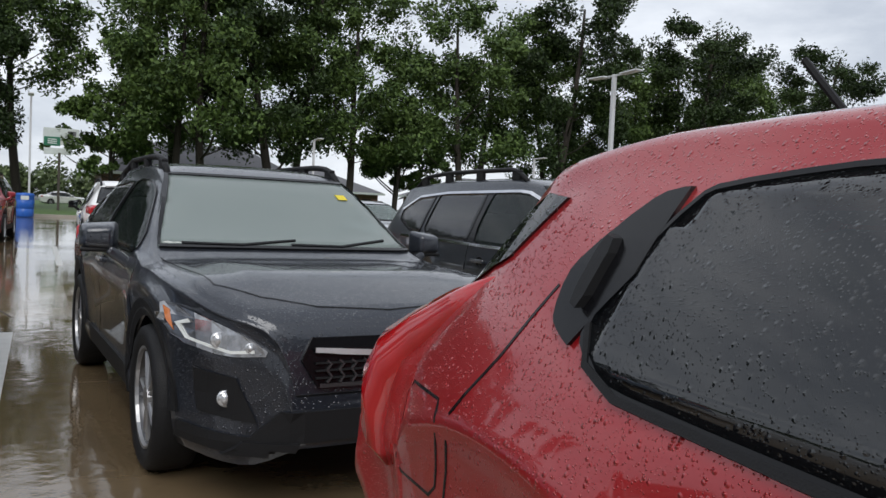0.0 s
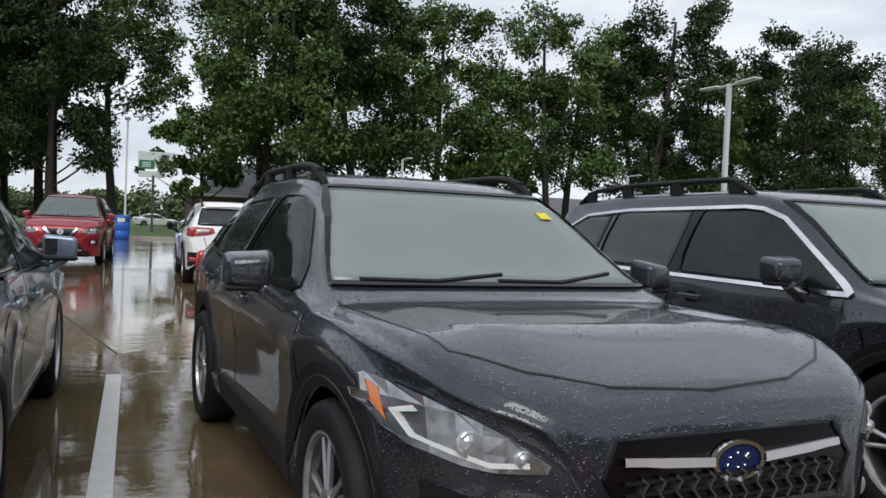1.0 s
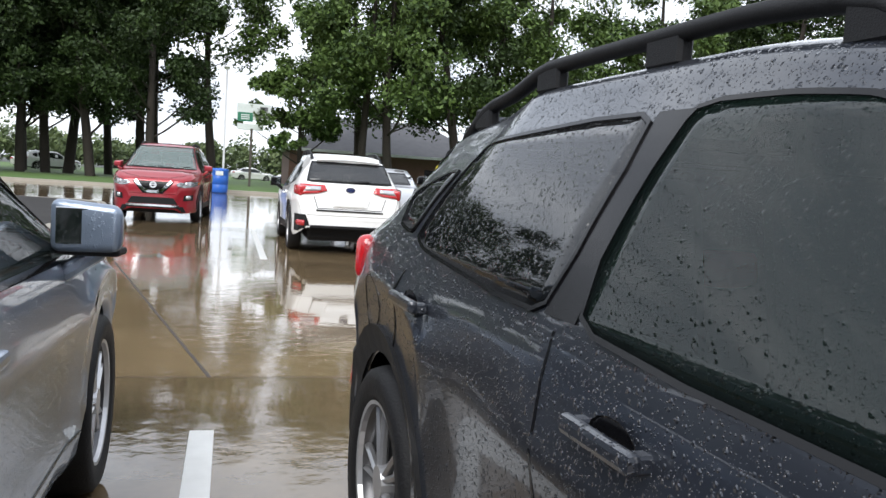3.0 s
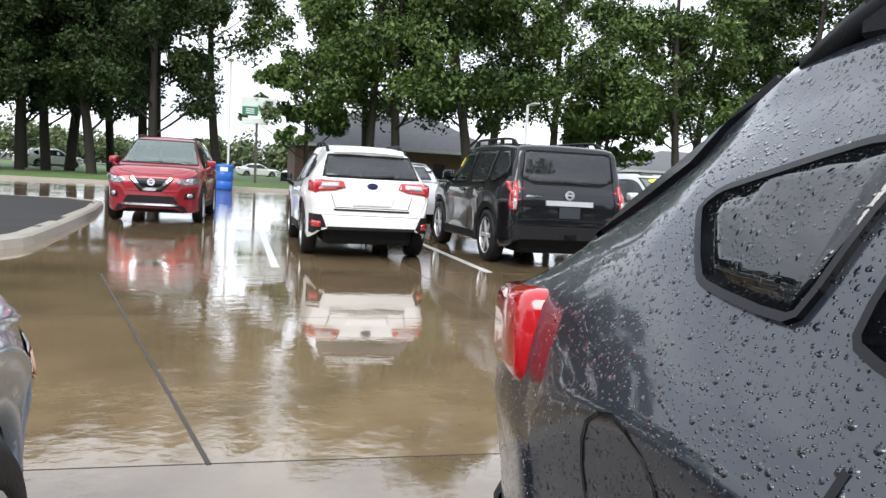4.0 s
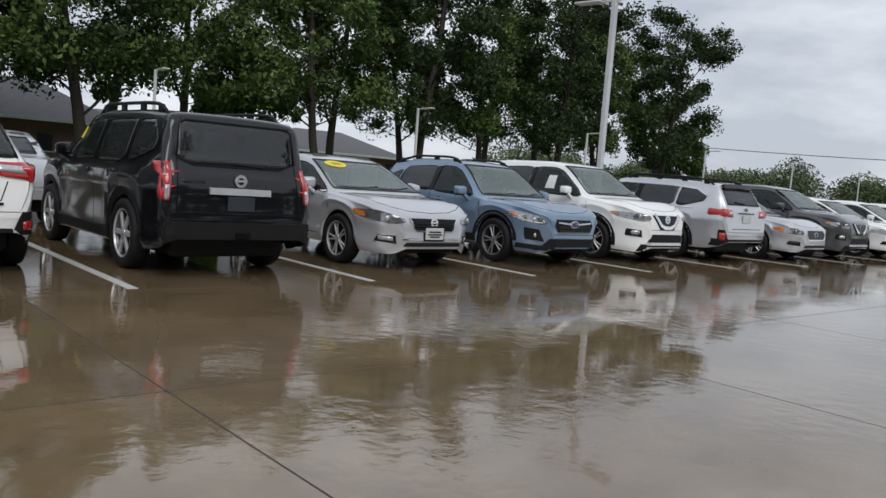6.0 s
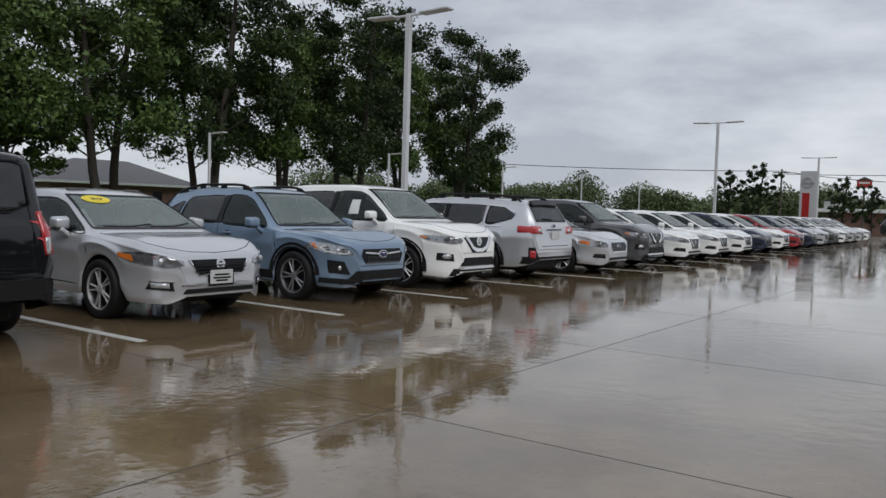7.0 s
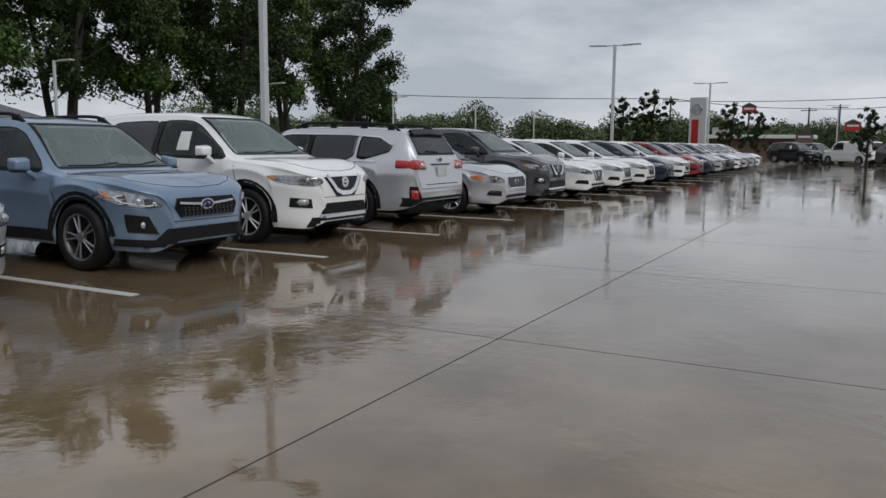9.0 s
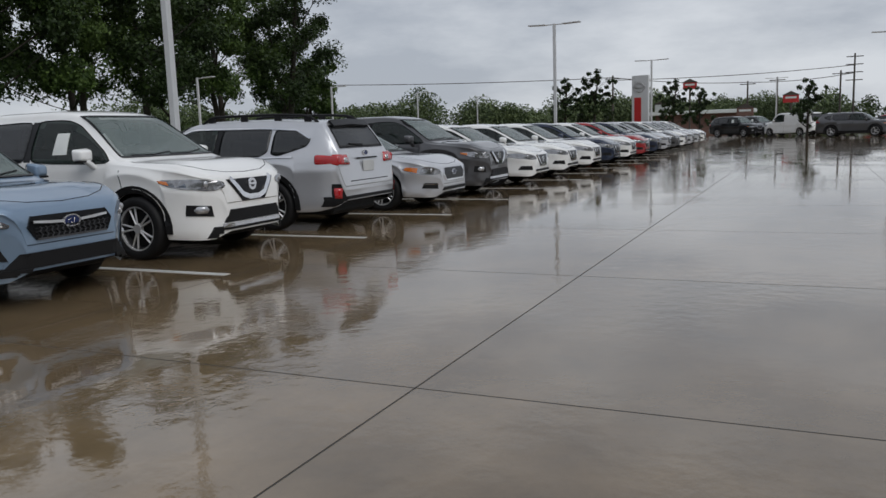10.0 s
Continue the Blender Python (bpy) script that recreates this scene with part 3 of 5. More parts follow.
# ---- ground ----
def concrete(name, color, wet=True):
    m = material(name, color, 0.2, vary=0.25, scale=0.35)
    n, l = m.node_tree.nodes, m.node_tree.links
    b = n["Principled BSDF"]
    tc = n.new("ShaderNodeTexCoord")
    puddle = n.new("ShaderNodeTexNoise")
    puddle.inputs["Scale"].default_value, puddle.inputs["Detail"].default_value = 0.28, 4
    r = n.new("ShaderNodeMapRange")
    r.inputs["From Min"].default_value, r.inputs["From Max"].default_value = 0.42, 0.62
    r.inputs["To Min"].default_value, r.inputs["To Max"].default_value = 0.012, 0.06
    l.new(tc.outputs["Object"], puddle.inputs["Vector"])
    l.new(puddle.outputs["Fac"], r.inputs["Value"])
    l.new(r.outputs["Result"], b.inputs["Roughness"])
    b.inputs["Specular IOR Level"].default_value = 0.75
    b.inputs["Coat Weight"].default_value, b.inputs["Coat Roughness"].default_value, b.inputs["Coat IOR"].default_value = 0.25, 0.03, 1.35
    wave = n.new("ShaderNodeTexNoise")
    wave.inputs["Scale"].default_value, wave.inputs["Detail"].default_value, wave.inputs["Roughness"].default_value = 6.5, 5, 0.52
    bp = n.new("ShaderNodeBump")
    bp.inputs["Distance"].default_value = 0.02
    gust = n.new("ShaderNodeTexNoise")
    gust.inputs["Scale"].default_value, gust.inputs["Detail"].default_value = 0.55, 3
    calm = n.new("ShaderNodeMapRange")
    calm.inputs["From Min"].default_value, calm.inputs["From Max"].default_value = 0.42, 0.62
    calm.inputs["To Min"].default_value, calm.inputs["To Max"].default_value = 0.04, 0.21
    l.new(gust.outputs["Fac"], calm.inputs["Value"])
    l.new(calm.outputs["Result"], bp.inputs["Strength"])
    l.new(wave.outputs["Fac"], bp.inputs["Height"])
    l.new(bp.outputs["Normal"], b.inputs["Normal"])
    l.new(bp.outputs["Normal"], b.inputs["Coat Normal"])
    # each slab a little lighter or darker than its neighbour, with broad stains
    info = n.new("ShaderNodeObjectInfo")
    tint = n.new("ShaderNodeMapRange")
    tint.inputs["To Min"].default_value, tint.inputs["To Max"].default_value = 0.86, 1.14
    stain = n.new("ShaderNodeTexNoise")
    stain.inputs["Scale"].default_value, stain.inputs["Detail"].default_value, stain.inputs["Roughness"].default_value = 1.3, 8, 0.65
    st = n.new("ShaderNodeMapRange")
    st.inputs["From Min"].default_value, st.inputs["From Max"].default_value = 0.3, 0.7
    st.inputs["To Min"].default_value, st.inputs["To Max"].default_value = 0.72, 1.25
    mul = n.new("ShaderNodeMath")
    mul.operation = "MULTIPLY"
    scl = n.new("ShaderNodeVectorMath")
    scl.operation = "SCALE"
    old = b.inputs["Base Color"].links[0].from_socket
    geo = n.new("ShaderNodeNewGeometry")
    for node in (puddle, wave, stain, gust):
        l.new(geo.outputs["Position"], node.inputs["Vector"])
    l.new(info.outputs["Random"], tint.inputs["Value"])
    l.new(stain.outputs["Fac"], st.inputs["Value"])
    l.new(tint.outputs["Result"], mul.inputs[0])
    l.new(st.outputs["Result"], mul.inputs[1])
    l.new(old, scl.inputs[0])
    l.new(mul.outputs["Value"], scl.inputs["Scale"])
    l.new(scl.outputs["Vector"], b.inputs["Base Color"])
    return m


M["concrete"] = concrete("wet_concrete", (0.165, 0.118, 0.068))
M["far_ground"] = material("far_ground", (0.05, 0.055, 0.045), 0.6, vary=0.3, scale=0.1)
M["grass"] = material("grass", (0.07, 0.13, 0.025), 0.8, vary=0.35, scale=1.5, bump=0.6, bump_scale=30)
M["kerb"] = material("kerb_concrete", (0.34, 0.31, 0.26), 0.4, vary=0.2, scale=3, bump=0.3, bump_scale=40)
M["mulch"] = material("dark_mulch", (0.016, 0.014, 0.013), 0.85, vary=0.6, scale=25, bump=1.0, bump_scale=30)
M["line"] = material("line_paint", (0.62, 0.62, 0.6), 0.25, vary=0.15, scale=8)
M["joint"] = material("joint_tar", (0.045, 0.038, 0.03), 0.75)


def slab(name, x0, y0, x1, y1, z, mat, label, thick=0.3):
    return tagged(part(name, box((x1 - x0, y1 - y0, thick), Matrix.Translation(((x0 + x1) / 2, (y0 + y1) / 2, z - thick / 2))), mat), label, name.replace("_", " "), kind="structure")


slab("ground", -1500, -1500, 1500, 1500, -0.02, "far_ground", "dark distant ground that reaches the horizon")
pavement = slab("pavement", -60, -40, 130, 47, -0.004, "concrete", "wet brown concrete of the parking lot", 0.015)


def line(name, a, b, width, mat, z, label="", kind="structure"):
    a, b = Vector((*a, 0)), Vector((*b, 0))
    d = b - a
    bm = box((d.length, width, 0.006), Matrix.Translation((*((a + b) / 2).xy, z)) @ Matrix.Rotation(math.atan2(d.y, d.x), 4, "Z"))
    return tagged(part(name, bm, mat), label, name.replace("_", " "), "parking lines" if "stripe" in name else "", kind)


for i in range(-1, 30):
    x = 2.135 + 2.74 * i
    if i >= 0:
        line("parking_stripe", (x, 15.7), (x, 21.2), 0.1, "line", 0.001, "white painted stall line on wet concrete")
for x in (1.55, 4.4, 7.2, 10.0, -1.2):
    line("parking_stripe", (x, 8.06), (x, 2.6), 0.11, "line", 0.001, "white painted stall line on wet concrete")
for k in range(-3, 24):
    x = 3.87 + 3.32 * k
    if k < -1 or k >= 0:
        line("floor_joint", (x, 2.5), (x, 40), 0.008, "joint", -0.0045, "dark joint between concrete slabs")
line("floor_joint", (1.56, 9.07), (0.3, 14.75), 0.02, "joint", 0.0005, "dark crack between concrete slabs")
for y in (5.8, 9.07, 12.35, 15.6):
    line("floor_joint", (-20, y), (80, y), 0.008, "joint", -0.0045, "dark joint between concrete slabs")

slab("lawn", -130, 47.3, 90, 130, 0.12, "grass", "wet green lawn under the trees", 0.2)
slab("kerb", -130, 47.0, 90, 47.3, 0.14, "kerb", "pale concrete kerb along the lawn", 0.2)


# mulch island with a rounded concrete kerb
def island(name, pts, width, z, mat_in, mat_kerb):
    bm = bmesh.new()
    vs = [bm.verts.new((x, y, z - 0.04)) for x, y in pts]
    bm.faces.new(vs)
    bmesh.ops.triangulate(bm, faces=bm.faces)
    bmesh.ops.subdivide_edges(bm, edges=bm.edges, cuts=5, use_grid_fill=True)
    for v in bm.verts:
        v.co.z += 0.05 * noise.noise(v.co * 2.0) + 0.03
    bmesh.ops.recalc_face_normals(bm, faces=bm.faces)
    tagged(part(name, bm, mat_in, smooth=True), "dark wet mulch bed inside a kerbed island", "mulch bed", kind="structure")
    loop = [(*p, 0) for p in pts] + [(*pts[0], 0)]
    kb = bmesh.new()
    rows = []
    n = len(pts)
    for i in range(n):
        a, b, c = Vector(pts[i - 1]), Vector(pts[i]), Vector(pts[(i + 1) % n])
        t = ((b - a).normalized() + (c - b).normalized()).normalized()
        out = Vector((t.y, -t.x))
        rows.append([kb.verts.new((*(b + out * o), h)) for o, h in ((-width / 2, 0), (-width / 2, z), (width / 2 - 0.05, z), (width / 2, z - 0.04), (width / 2 + 0.03, 0))])
    for i in range(n):
        for k in range(4):
            kb.faces.new((rows[i][k], rows[i][k + 1], rows[(i + 1) % n][k + 1], rows[(i + 1) % n][k]))
    bmesh.ops.recalc_face_normals(kb, faces=kb.faces)
    tagged(part("kerb", kb, mat_kerb), "pale concrete kerb round the mulch island", "kerb", kind="structure")


edge = [(-12, 16.3), (-2.4, 16.3)] + [(-2.4 + 1.3 * math.sin(a), 17.6 - 1.3 * math.cos(a)) for a in [math.pi / 12 * k for k in range(1, 7)]] + [(-1.15, 20), (-1.3, 24), (-1.6, 27), (-2.4, 28), (-12, 28)]
island("mulch_bed", edge, 0.22, 0.15, "mulch", "kerb")


def spec(length, half, height, base, front, radius, belt, cowl, cowl_z, header, nose_z, kind, roof_end=0.4, glass_z=1.1, deck_z=1.05, roof_w=0.62, quarter=True, **more):
    """Profile, plan and pane outlines of a car. Distances cowl, header and front count from the nose, roof_end from the tail."""
    e = length / 2
    xf = e - front
    xr = xf - base
    xc, xh = e - cowl, e - header
    nose = [(xc + 0.12, cowl_z - 0.03), ((xc + e) / 2 + 0.12, (cowl_z + nose_z) / 2 + 0.035), (e - 0.17, nose_z), (e - 0.075, nose_z - 0.055), (e - 0.025, nose_z - 0.14), (e, nose_z - 0.32)]
    roof = [((xh - e + roof_end) * 0.5 - 0.3, height - 0.004), (xh - 0.5, height), (xh - 0.22, height - 0.018), (xh, height - 0.06)]
    if kind == "sedan":
        rg = 0.62
        top = [(-e, 0.66), (-e + 0.03, 0.84), (-e + 0.07, deck_z - 0.06), (-e + 0.16, deck_z), (-e + rg, deck_z + 0.03), (-e + roof_end, height - 0.1), (-e + roof_end + 0.35, height - 0.03)] + roof + [(xc, cowl_z)] + nose
        rear = [(-0.52, deck_z + 0.07), (0.52, deck_z + 0.07), (0.47, height - 0.12), (-0.47, height - 0.12)]
        xq = -e + roof_end * 0.78
    else:
        lean, droop = more.pop("lean", 0.1), more.pop("droop", 0.0)
        top = [(-e, 0.66), (-e + 0.025, 0.78), (-e + lean * 0.5, glass_z - 0.14), (-e + lean, glass_z), (-e + lean + (roof_end - lean) * 0.75, height - 0.13 - droop), (-e + roof_end, height - 0.055 - droop), (-e + roof_end + 0.35, height - 0.03 - droop * 0.5)] + roof + [(xc, cowl_z)] + nose
        rear = [(-0.6, glass_z + 0.03), (0.6, glass_z + 0.03), (roof_w - 0.08, height - 0.15), (-roof_w + 0.08, height - 0.15)]
        xq = -e + roof_end + 0.12
    b0, b1 = belt
    bl = lambda x: b0 + (b1 - b0) * (xc - x) / (xc - xq)
    xB = xh - more.pop("pillar", 0.62)
    xC = xr + 0.16
    zt = height - 0.135
    fall, tip = more.pop("fall", 0.05), more.pop("tip", 0.45)
    post = lambda z: xc + (xh - xc) * (z - cowl_z) / (height - 0.06 - cowl_z) - 0.175
    side = [[(post(bl(xc) + 0.03) - 0.03, bl(xc) + 0.03), (post(zt - 0.07), zt - 0.07), (post(zt) - 0.06, zt - 0.012), (post(zt) - 0.2, zt), (xB, zt), (xB, bl(xB) + 0.02)],
            [(xB - 0.09, bl(xB) + 0.02), (xB - 0.09, zt), (xC + 0.05, zt - fall * 0.5), (xC - (0.1 if quarter else 0.3), zt - fall - (0 if quarter else 0.08)), (xC - (0.1 if quarter else 0.42), bl(xC) + (0.1 if quarter else 0.16)), (xC + 0.08, bl(xC) + 0.02)]]
    if quarter:
        side.append([(xC - 0.17, bl(xC) + 0.07), (xC - 0.17, zt - fall - 0.01), (xq + 0.24, zt - fall * 1.8), (xq - 0.02, bl(xq) + 0.06 + tip * (zt - bl(xq))), (xq + 0.02, bl(xq) + 0.06 + tip * 0.5 * (zt - bl(xq))), (xC - 0.3, bl(xC) + 0.05)])
    ws = [(-half * 0.825, cowl_z + 0.012), (half * 0.825, cowl_z + 0.012), (roof_w * 0.955, height - 0.095), (-roof_w * 0.955, height - 0.095)]
    d = dict(body=dict(length=length, half=half, top=top, belt=[(-e, b1 - 0.02), (xq, b1), (xB, bl(xB)), (xc, b0), (e - 0.4, nose_z - 0.02), (e, nose_z - 0.12)],
                       roof_half=[(-e, half * 0.8), (-e + 0.35, roof_w + 0.03 if kind != "sedan" else half * 0.82), (-e + roof_end + 0.1, roof_w), (xh, roof_w), (xc, half * 0.88), (e - 0.4, half * 0.86), (e, half * 0.7)],
                       axles=(xr, xf), radius=radius, cowl_x=xc),
             windshield=ws, rear_window=rear, side=side, cabin=(xq, xc), mirror=(xc - 0.42, b0 + 0.03),
             handles=[(xB + 0.2, bl(xB) - 0.1), (xC + 0.16, bl(xC) - 0.09)],
             seams=[[(xB - 0.045, bl(xB) + 0.01), (xB - 0.04, 0.38)], [(xc - 0.02, b0 - 0.04), (xc + 0.03, 0.6), (xc - 0.06, 0.36)], [(xC + 0.02, bl(xC) - 0.02), (xC - 0.02, 0.72), (xr + radius + 0.13, 0.42)],
                    [(xB - 0.04, 0.38), (xc - 0.06, 0.36)], [(xB - 0.04, 0.38), (xr + radius + 0.13, 0.42)]],
             gaps=[("T", [(e - 0.36, -half * 0.78), (e - 0.22, -half * 0.6), (e - 0.13, -half * 0.36), (e - 0.1, 0), (e - 0.13, half * 0.36), (e - 0.22, half * 0.6), (e - 0.36, half * 0.78)]), ("T", [(e - 0.36, half * 0.78), (e - 0.8, half * 0.825), (xc + 0.06, half * 0.835)]), ("T", [(e - 0.36, -half * 0.78), (e - 0.8, -half * 0.825), (xc + 0.06, -half * 0.835)])],
             patches=[("pillar_trim", "S", [(xB - 0.1, bl(xB) + 0.03), (xB + 0.01, bl(xB) + 0.03), (xB + 0.01, zt - 0.005), (xB - 0.1, zt - 0.005)], "gloss_black", 0.004)], strips=[], e=e, xs=dict(xf=xf, xr=xr, xc=xc, xh=xh, xB=xB, xC=xC, xq=xq))
    d.update(more)
    return d


def crossover(height=1.53, length=4.465):
    up, short = height - 1.53, (4.465 - length) / 2
    s = spec(length, 0.90, height, 2.665, 0.90, 0.345, (0.955, 1.03), 1.26, 1.015, 2.03, 0.88, "hatch", pillar=0.46, mirror_out=0.1, mirror=(0.67 - short, 0.96), roof_end=0.56, glass_z=1.09, roof_w=0.6, cladding=True, rails=(-1.62, 0.12, 0.065), rim_mat="machined", spokes=5, fall=0.09, droop=0.05, tip=0.15)
    e = s["e"]
    s["patches"] += [
        ("headlight", "FF", [(0.53, 0.675), (0.70, 0.662), (0.835, 0.70), (0.868, 0.77), (0.862, 0.84), (0.80, 0.83), (0.66, 0.765)], "lamp_housing", 0.012),
        ("turn_signal", "FF", [(0.832, 0.73), (0.855, 0.77), (0.852, 0.82), (0.835, 0.81)], "amber_lens", 0.016),
        ("grille", "F", [(-0.37, 0.56), (0.37, 0.56), (0.43, 0.66), (0.38, 0.745), (-0.38, 0.745), (-0.43, 0.66)], "gloss_black", 0.012),
        ("lower_grille", "F", [(-0.66, 0.28), (0.66, 0.28), (0.5, 0.45), (-0.5, 0.45)], "plastic", 0.012),
        ("fog_recess", "FF", [(0.58, 0.40), (0.76, 0.42), (0.78, 0.60), (0.66, 0.58)], "plastic", 0.01),
        ("skid_lip", "F", [(-0.68, 0.27), (0.68, 0.27), (0.62, 0.325), (-0.62, 0.325)], "plastic", 0.03), ("corner_trim", "FF", [(0.6, 0.27), (0.9, 0.29), (0.9, 0.36), (0.6, 0.34)], "plastic", 0.014),
        ("tail_light", "BB", [(0.36, 0.99), (0.50, 0.95), (0.76, 0.92), (0.76, 1.075), (0.40, 1.075)], "red_lens", 0.02),
        ("reverse_light", "BB", [(0.46, 0.99), (0.76, 0.97), (0.76, 1.04), (0.46, 1.05)], "clear_lens", 0.026),
                ("lower_bumper", "B", [(-0.64, 0.3), (0.64, 0.3), (0.6, 0.46), (-0.6, 0.46)], "plastic", 0.014),
        ("bumper_step", "B", [(-0.52, 0.675), (0.52, 0.675), (0.52, 0.7), (-0.52, 0.7)], "plastic", 0.014),
        ("bumper_corner", "BB", [(0.58, 0.36), (0.86, 0.36), (0.86, 0.62), (0.68, 0.62)], "plastic", 0.016),
        ("reflector", "BB", [(0.68, 0.45), (0.78, 0.45), (0.80, 0.49), (0.78, 0.53), (0.68, 0.53)], "red_lens", 0.024),
        ("plate_recess", "B", [(-0.27, 0.74), (0.27, 0.74), (0.32, 0.88), (-0.32, 0.88)], "body", 0.006)]
    s["strips"] += [("grille_wing", "FF", [(0.09, 0.675), (0.38, 0.695)], 0.02, "alloy", 0.03),
                    ("grille_frame", "F", [(-0.38, 0.745), (-0.43, 0.66), (-0.37, 0.56), (0.37, 0.56), (0.43, 0.66), (0.38, 0.745)], 0.012, "gloss_black", 0.018), ("grille_lip", "F", [(-0.36, 0.555), (0.36, 0.555)], 0.014, "dark_alloy", 0.02)]
    for z in (0.585, 0.615, 0.645):
        s["strips"].append(("grille_slat", "F", [(-0.38 + 0.0, z), (0.38, z)], 0.008, "plastic", 0.024))
    s["strips"] += [("light_bar", "FF", [(0.60, 0.69), (0.68, 0.682), (0.8, 0.715), (0.82, 0.765), (0.79, 0.785)], 0.012, "paper", 0.017), ("spoiler", "B", [(-0.5, 1.39 + up), (0, 1.41 + up), (0.5, 1.39 + up)], 0.05, "body", 0.05),
                    ("rear_wiper", "B", [(0.0, 1.13), (-0.3, 1.15)], 0.018, "plastic", 0.03), ("hatch_gap", "B", [(-0.5, 0.72), (0.5, 0.72)], 0.01, "gloss_black", 0.003),
                    ("hatch_gap", "BB", [(0.5, 0.72), (0.56, 0.9)], 0.01, "gloss_black", 0.003)]
    s["emblems"] = [("F", 0, 0.675, 0.075, "oval"), ("B", 0, 1.02, 0.06, "oval")]
    s["rear_window"] = [(-0.66, 1.13), (0.66, 1.13), (0.57, 1.36 + up), (-0.57, 1.36 + up)]
    s["side"][1] = s["side"][1][:3] + [(-1.22, 1.285 + up), (-1.245, 1.2 + up), (-1.252, 1.09), (-1.14, 1.065)]
    s["side"][2] = [(-1.33, 1.095), (-1.315, 1.2 + up), (-1.295, 1.27 + up), (-1.37, 1.267 + up), (-1.56, 1.21 + up * 0.6), (-1.578, 1.19 + up * 0.5), (-1.49, 1.11)]
    s["projectors"] = [(0.72, 0.727, 0.036), (0.62, 0.705, 0.022), (0.69, 0.49, 0.036)]
    for k in range(13):
        x = -0.33 + 0.055 * k
        s["strips"].append(("grille_rib", "F", [(x, 0.565), (x + 0.02, 0.59), (x, 0.615), (x + 0.02, 0.64), (x, 0.655)], 0.008, "dark_alloy", 0.026))
    s["strips"].append(("fuel_door_gap", "R", [(-1.52 + 0.09 * math.cos(a), 0.86 + 0.09 * math.sin(a)) for a in [math.pi / 8 * k for k in range(17)]], 0.006, "gloss_black", 0.0015))
    return s


def estate():
    s = spec(4.82, 0.92, 1.60, 2.745, 0.95, 0.36, (0.98, 1.03), 1.2, 1.06, 2.05, 0.90, "wagon", roof_end=0.40, glass_z=1.12, roof_w=0.62, cladding=True, rails=(-1.95, 0.1, 0.09), fall=0.03, spokes=5)
    e = s["e"]
    s["patches"] += [
        ("headlight", "FF", [(0.50, 0.73), (0.66, 0.70), (0.84, 0.72), (0.88, 0.80), (0.80, 0.86), (0.54, 0.80)], "lamp_housing", 0.012),
        ("turn_signal", "FF", [(0.78, 0.73), (0.83, 0.74), (0.83, 0.80), (0.78, 0.79)], "amber_lens", 0.016),
        ("grille", "F", [(-0.40, 0.58), (0.40, 0.58), (0.46, 0.68), (0.42, 0.79), (-0.42, 0.79), (-0.46, 0.68)], "gloss_black", 0.012),
        ("lower_grille", "F", [(-0.52, 0.36), (0.52, 0.36), (0.5, 0.48), (-0.5, 0.48)], "plastic", 0.012),
        ("fog_recess", "FF", [(0.6, 0.42), (0.78, 0.44), (0.78, 0.58), (0.64, 0.56)], "plastic", 0.01),
        ("tail_light", "BB", [(0.50, 0.91), (0.78, 0.92), (0.78, 1.05), (0.54, 1.05)], "red_lens", 0.02),
                ("reverse_light", "BB", [(0.54, 0.94), (0.64, 0.945), (0.64, 1.01), (0.56, 1.01)], "clear_lens", 0.025),
        ("lower_bumper", "B", [(-0.88, 0.30), (0.88, 0.30), (0.84, 0.48), (-0.84, 0.48)], "plastic", 0.014),
        ("bumper_corner", "BB", [(0.66, 0.42), (0.9, 0.42), (0.9, 0.66), (0.76, 0.66)], "plastic", 0.016),
        ("reflector", "BB", [(0.74, 0.46), (0.79, 0.46), (0.79, 0.6), (0.74, 0.6)], "red_lens", 0.024)]
    bl = s["side"]
    s["strips"] += [("window_trim", "S", [bl[0][0], bl[0][1], bl[0][2], bl[0][3], bl[1][2], bl[2][2], bl[2][3]], 0.022, "chrome", 0.016), ("window_trim", "S", [bl[0][0], (bl[2][4][0] + 0.2, bl[2][5][1] - 0.03)], 0.022, "chrome", 0.016),
                    ("hatch_gap", "B", [(-0.54, 0.68), (0.54, 0.68)], 0.012, "gloss_black", 0.003), ("spoiler", "B", [(-0.5, 1.47), (0, 1.49), (0.5, 1.47)], 0.08, "gloss_black", 0.05),
                    ("rear_wiper", "B", [(0.0, 1.17), (0.34, 1.19)], 0.018, "plastic", 0.03), ("hatch_handle", "B", [(-0.3, 0.99), (0.3, 0.99)], 0.02, "gloss_black", 0.02)]
    s["emblems"] = [("F", 0, 0.72, 0.07, "oval"), ("B", 0, 1.06, 0.055, "oval")]
    s["projectors"] = [(0.68, 0.77, 0.042)]
    s["plates"] = [("B", 0.88, "plate")]
    return s


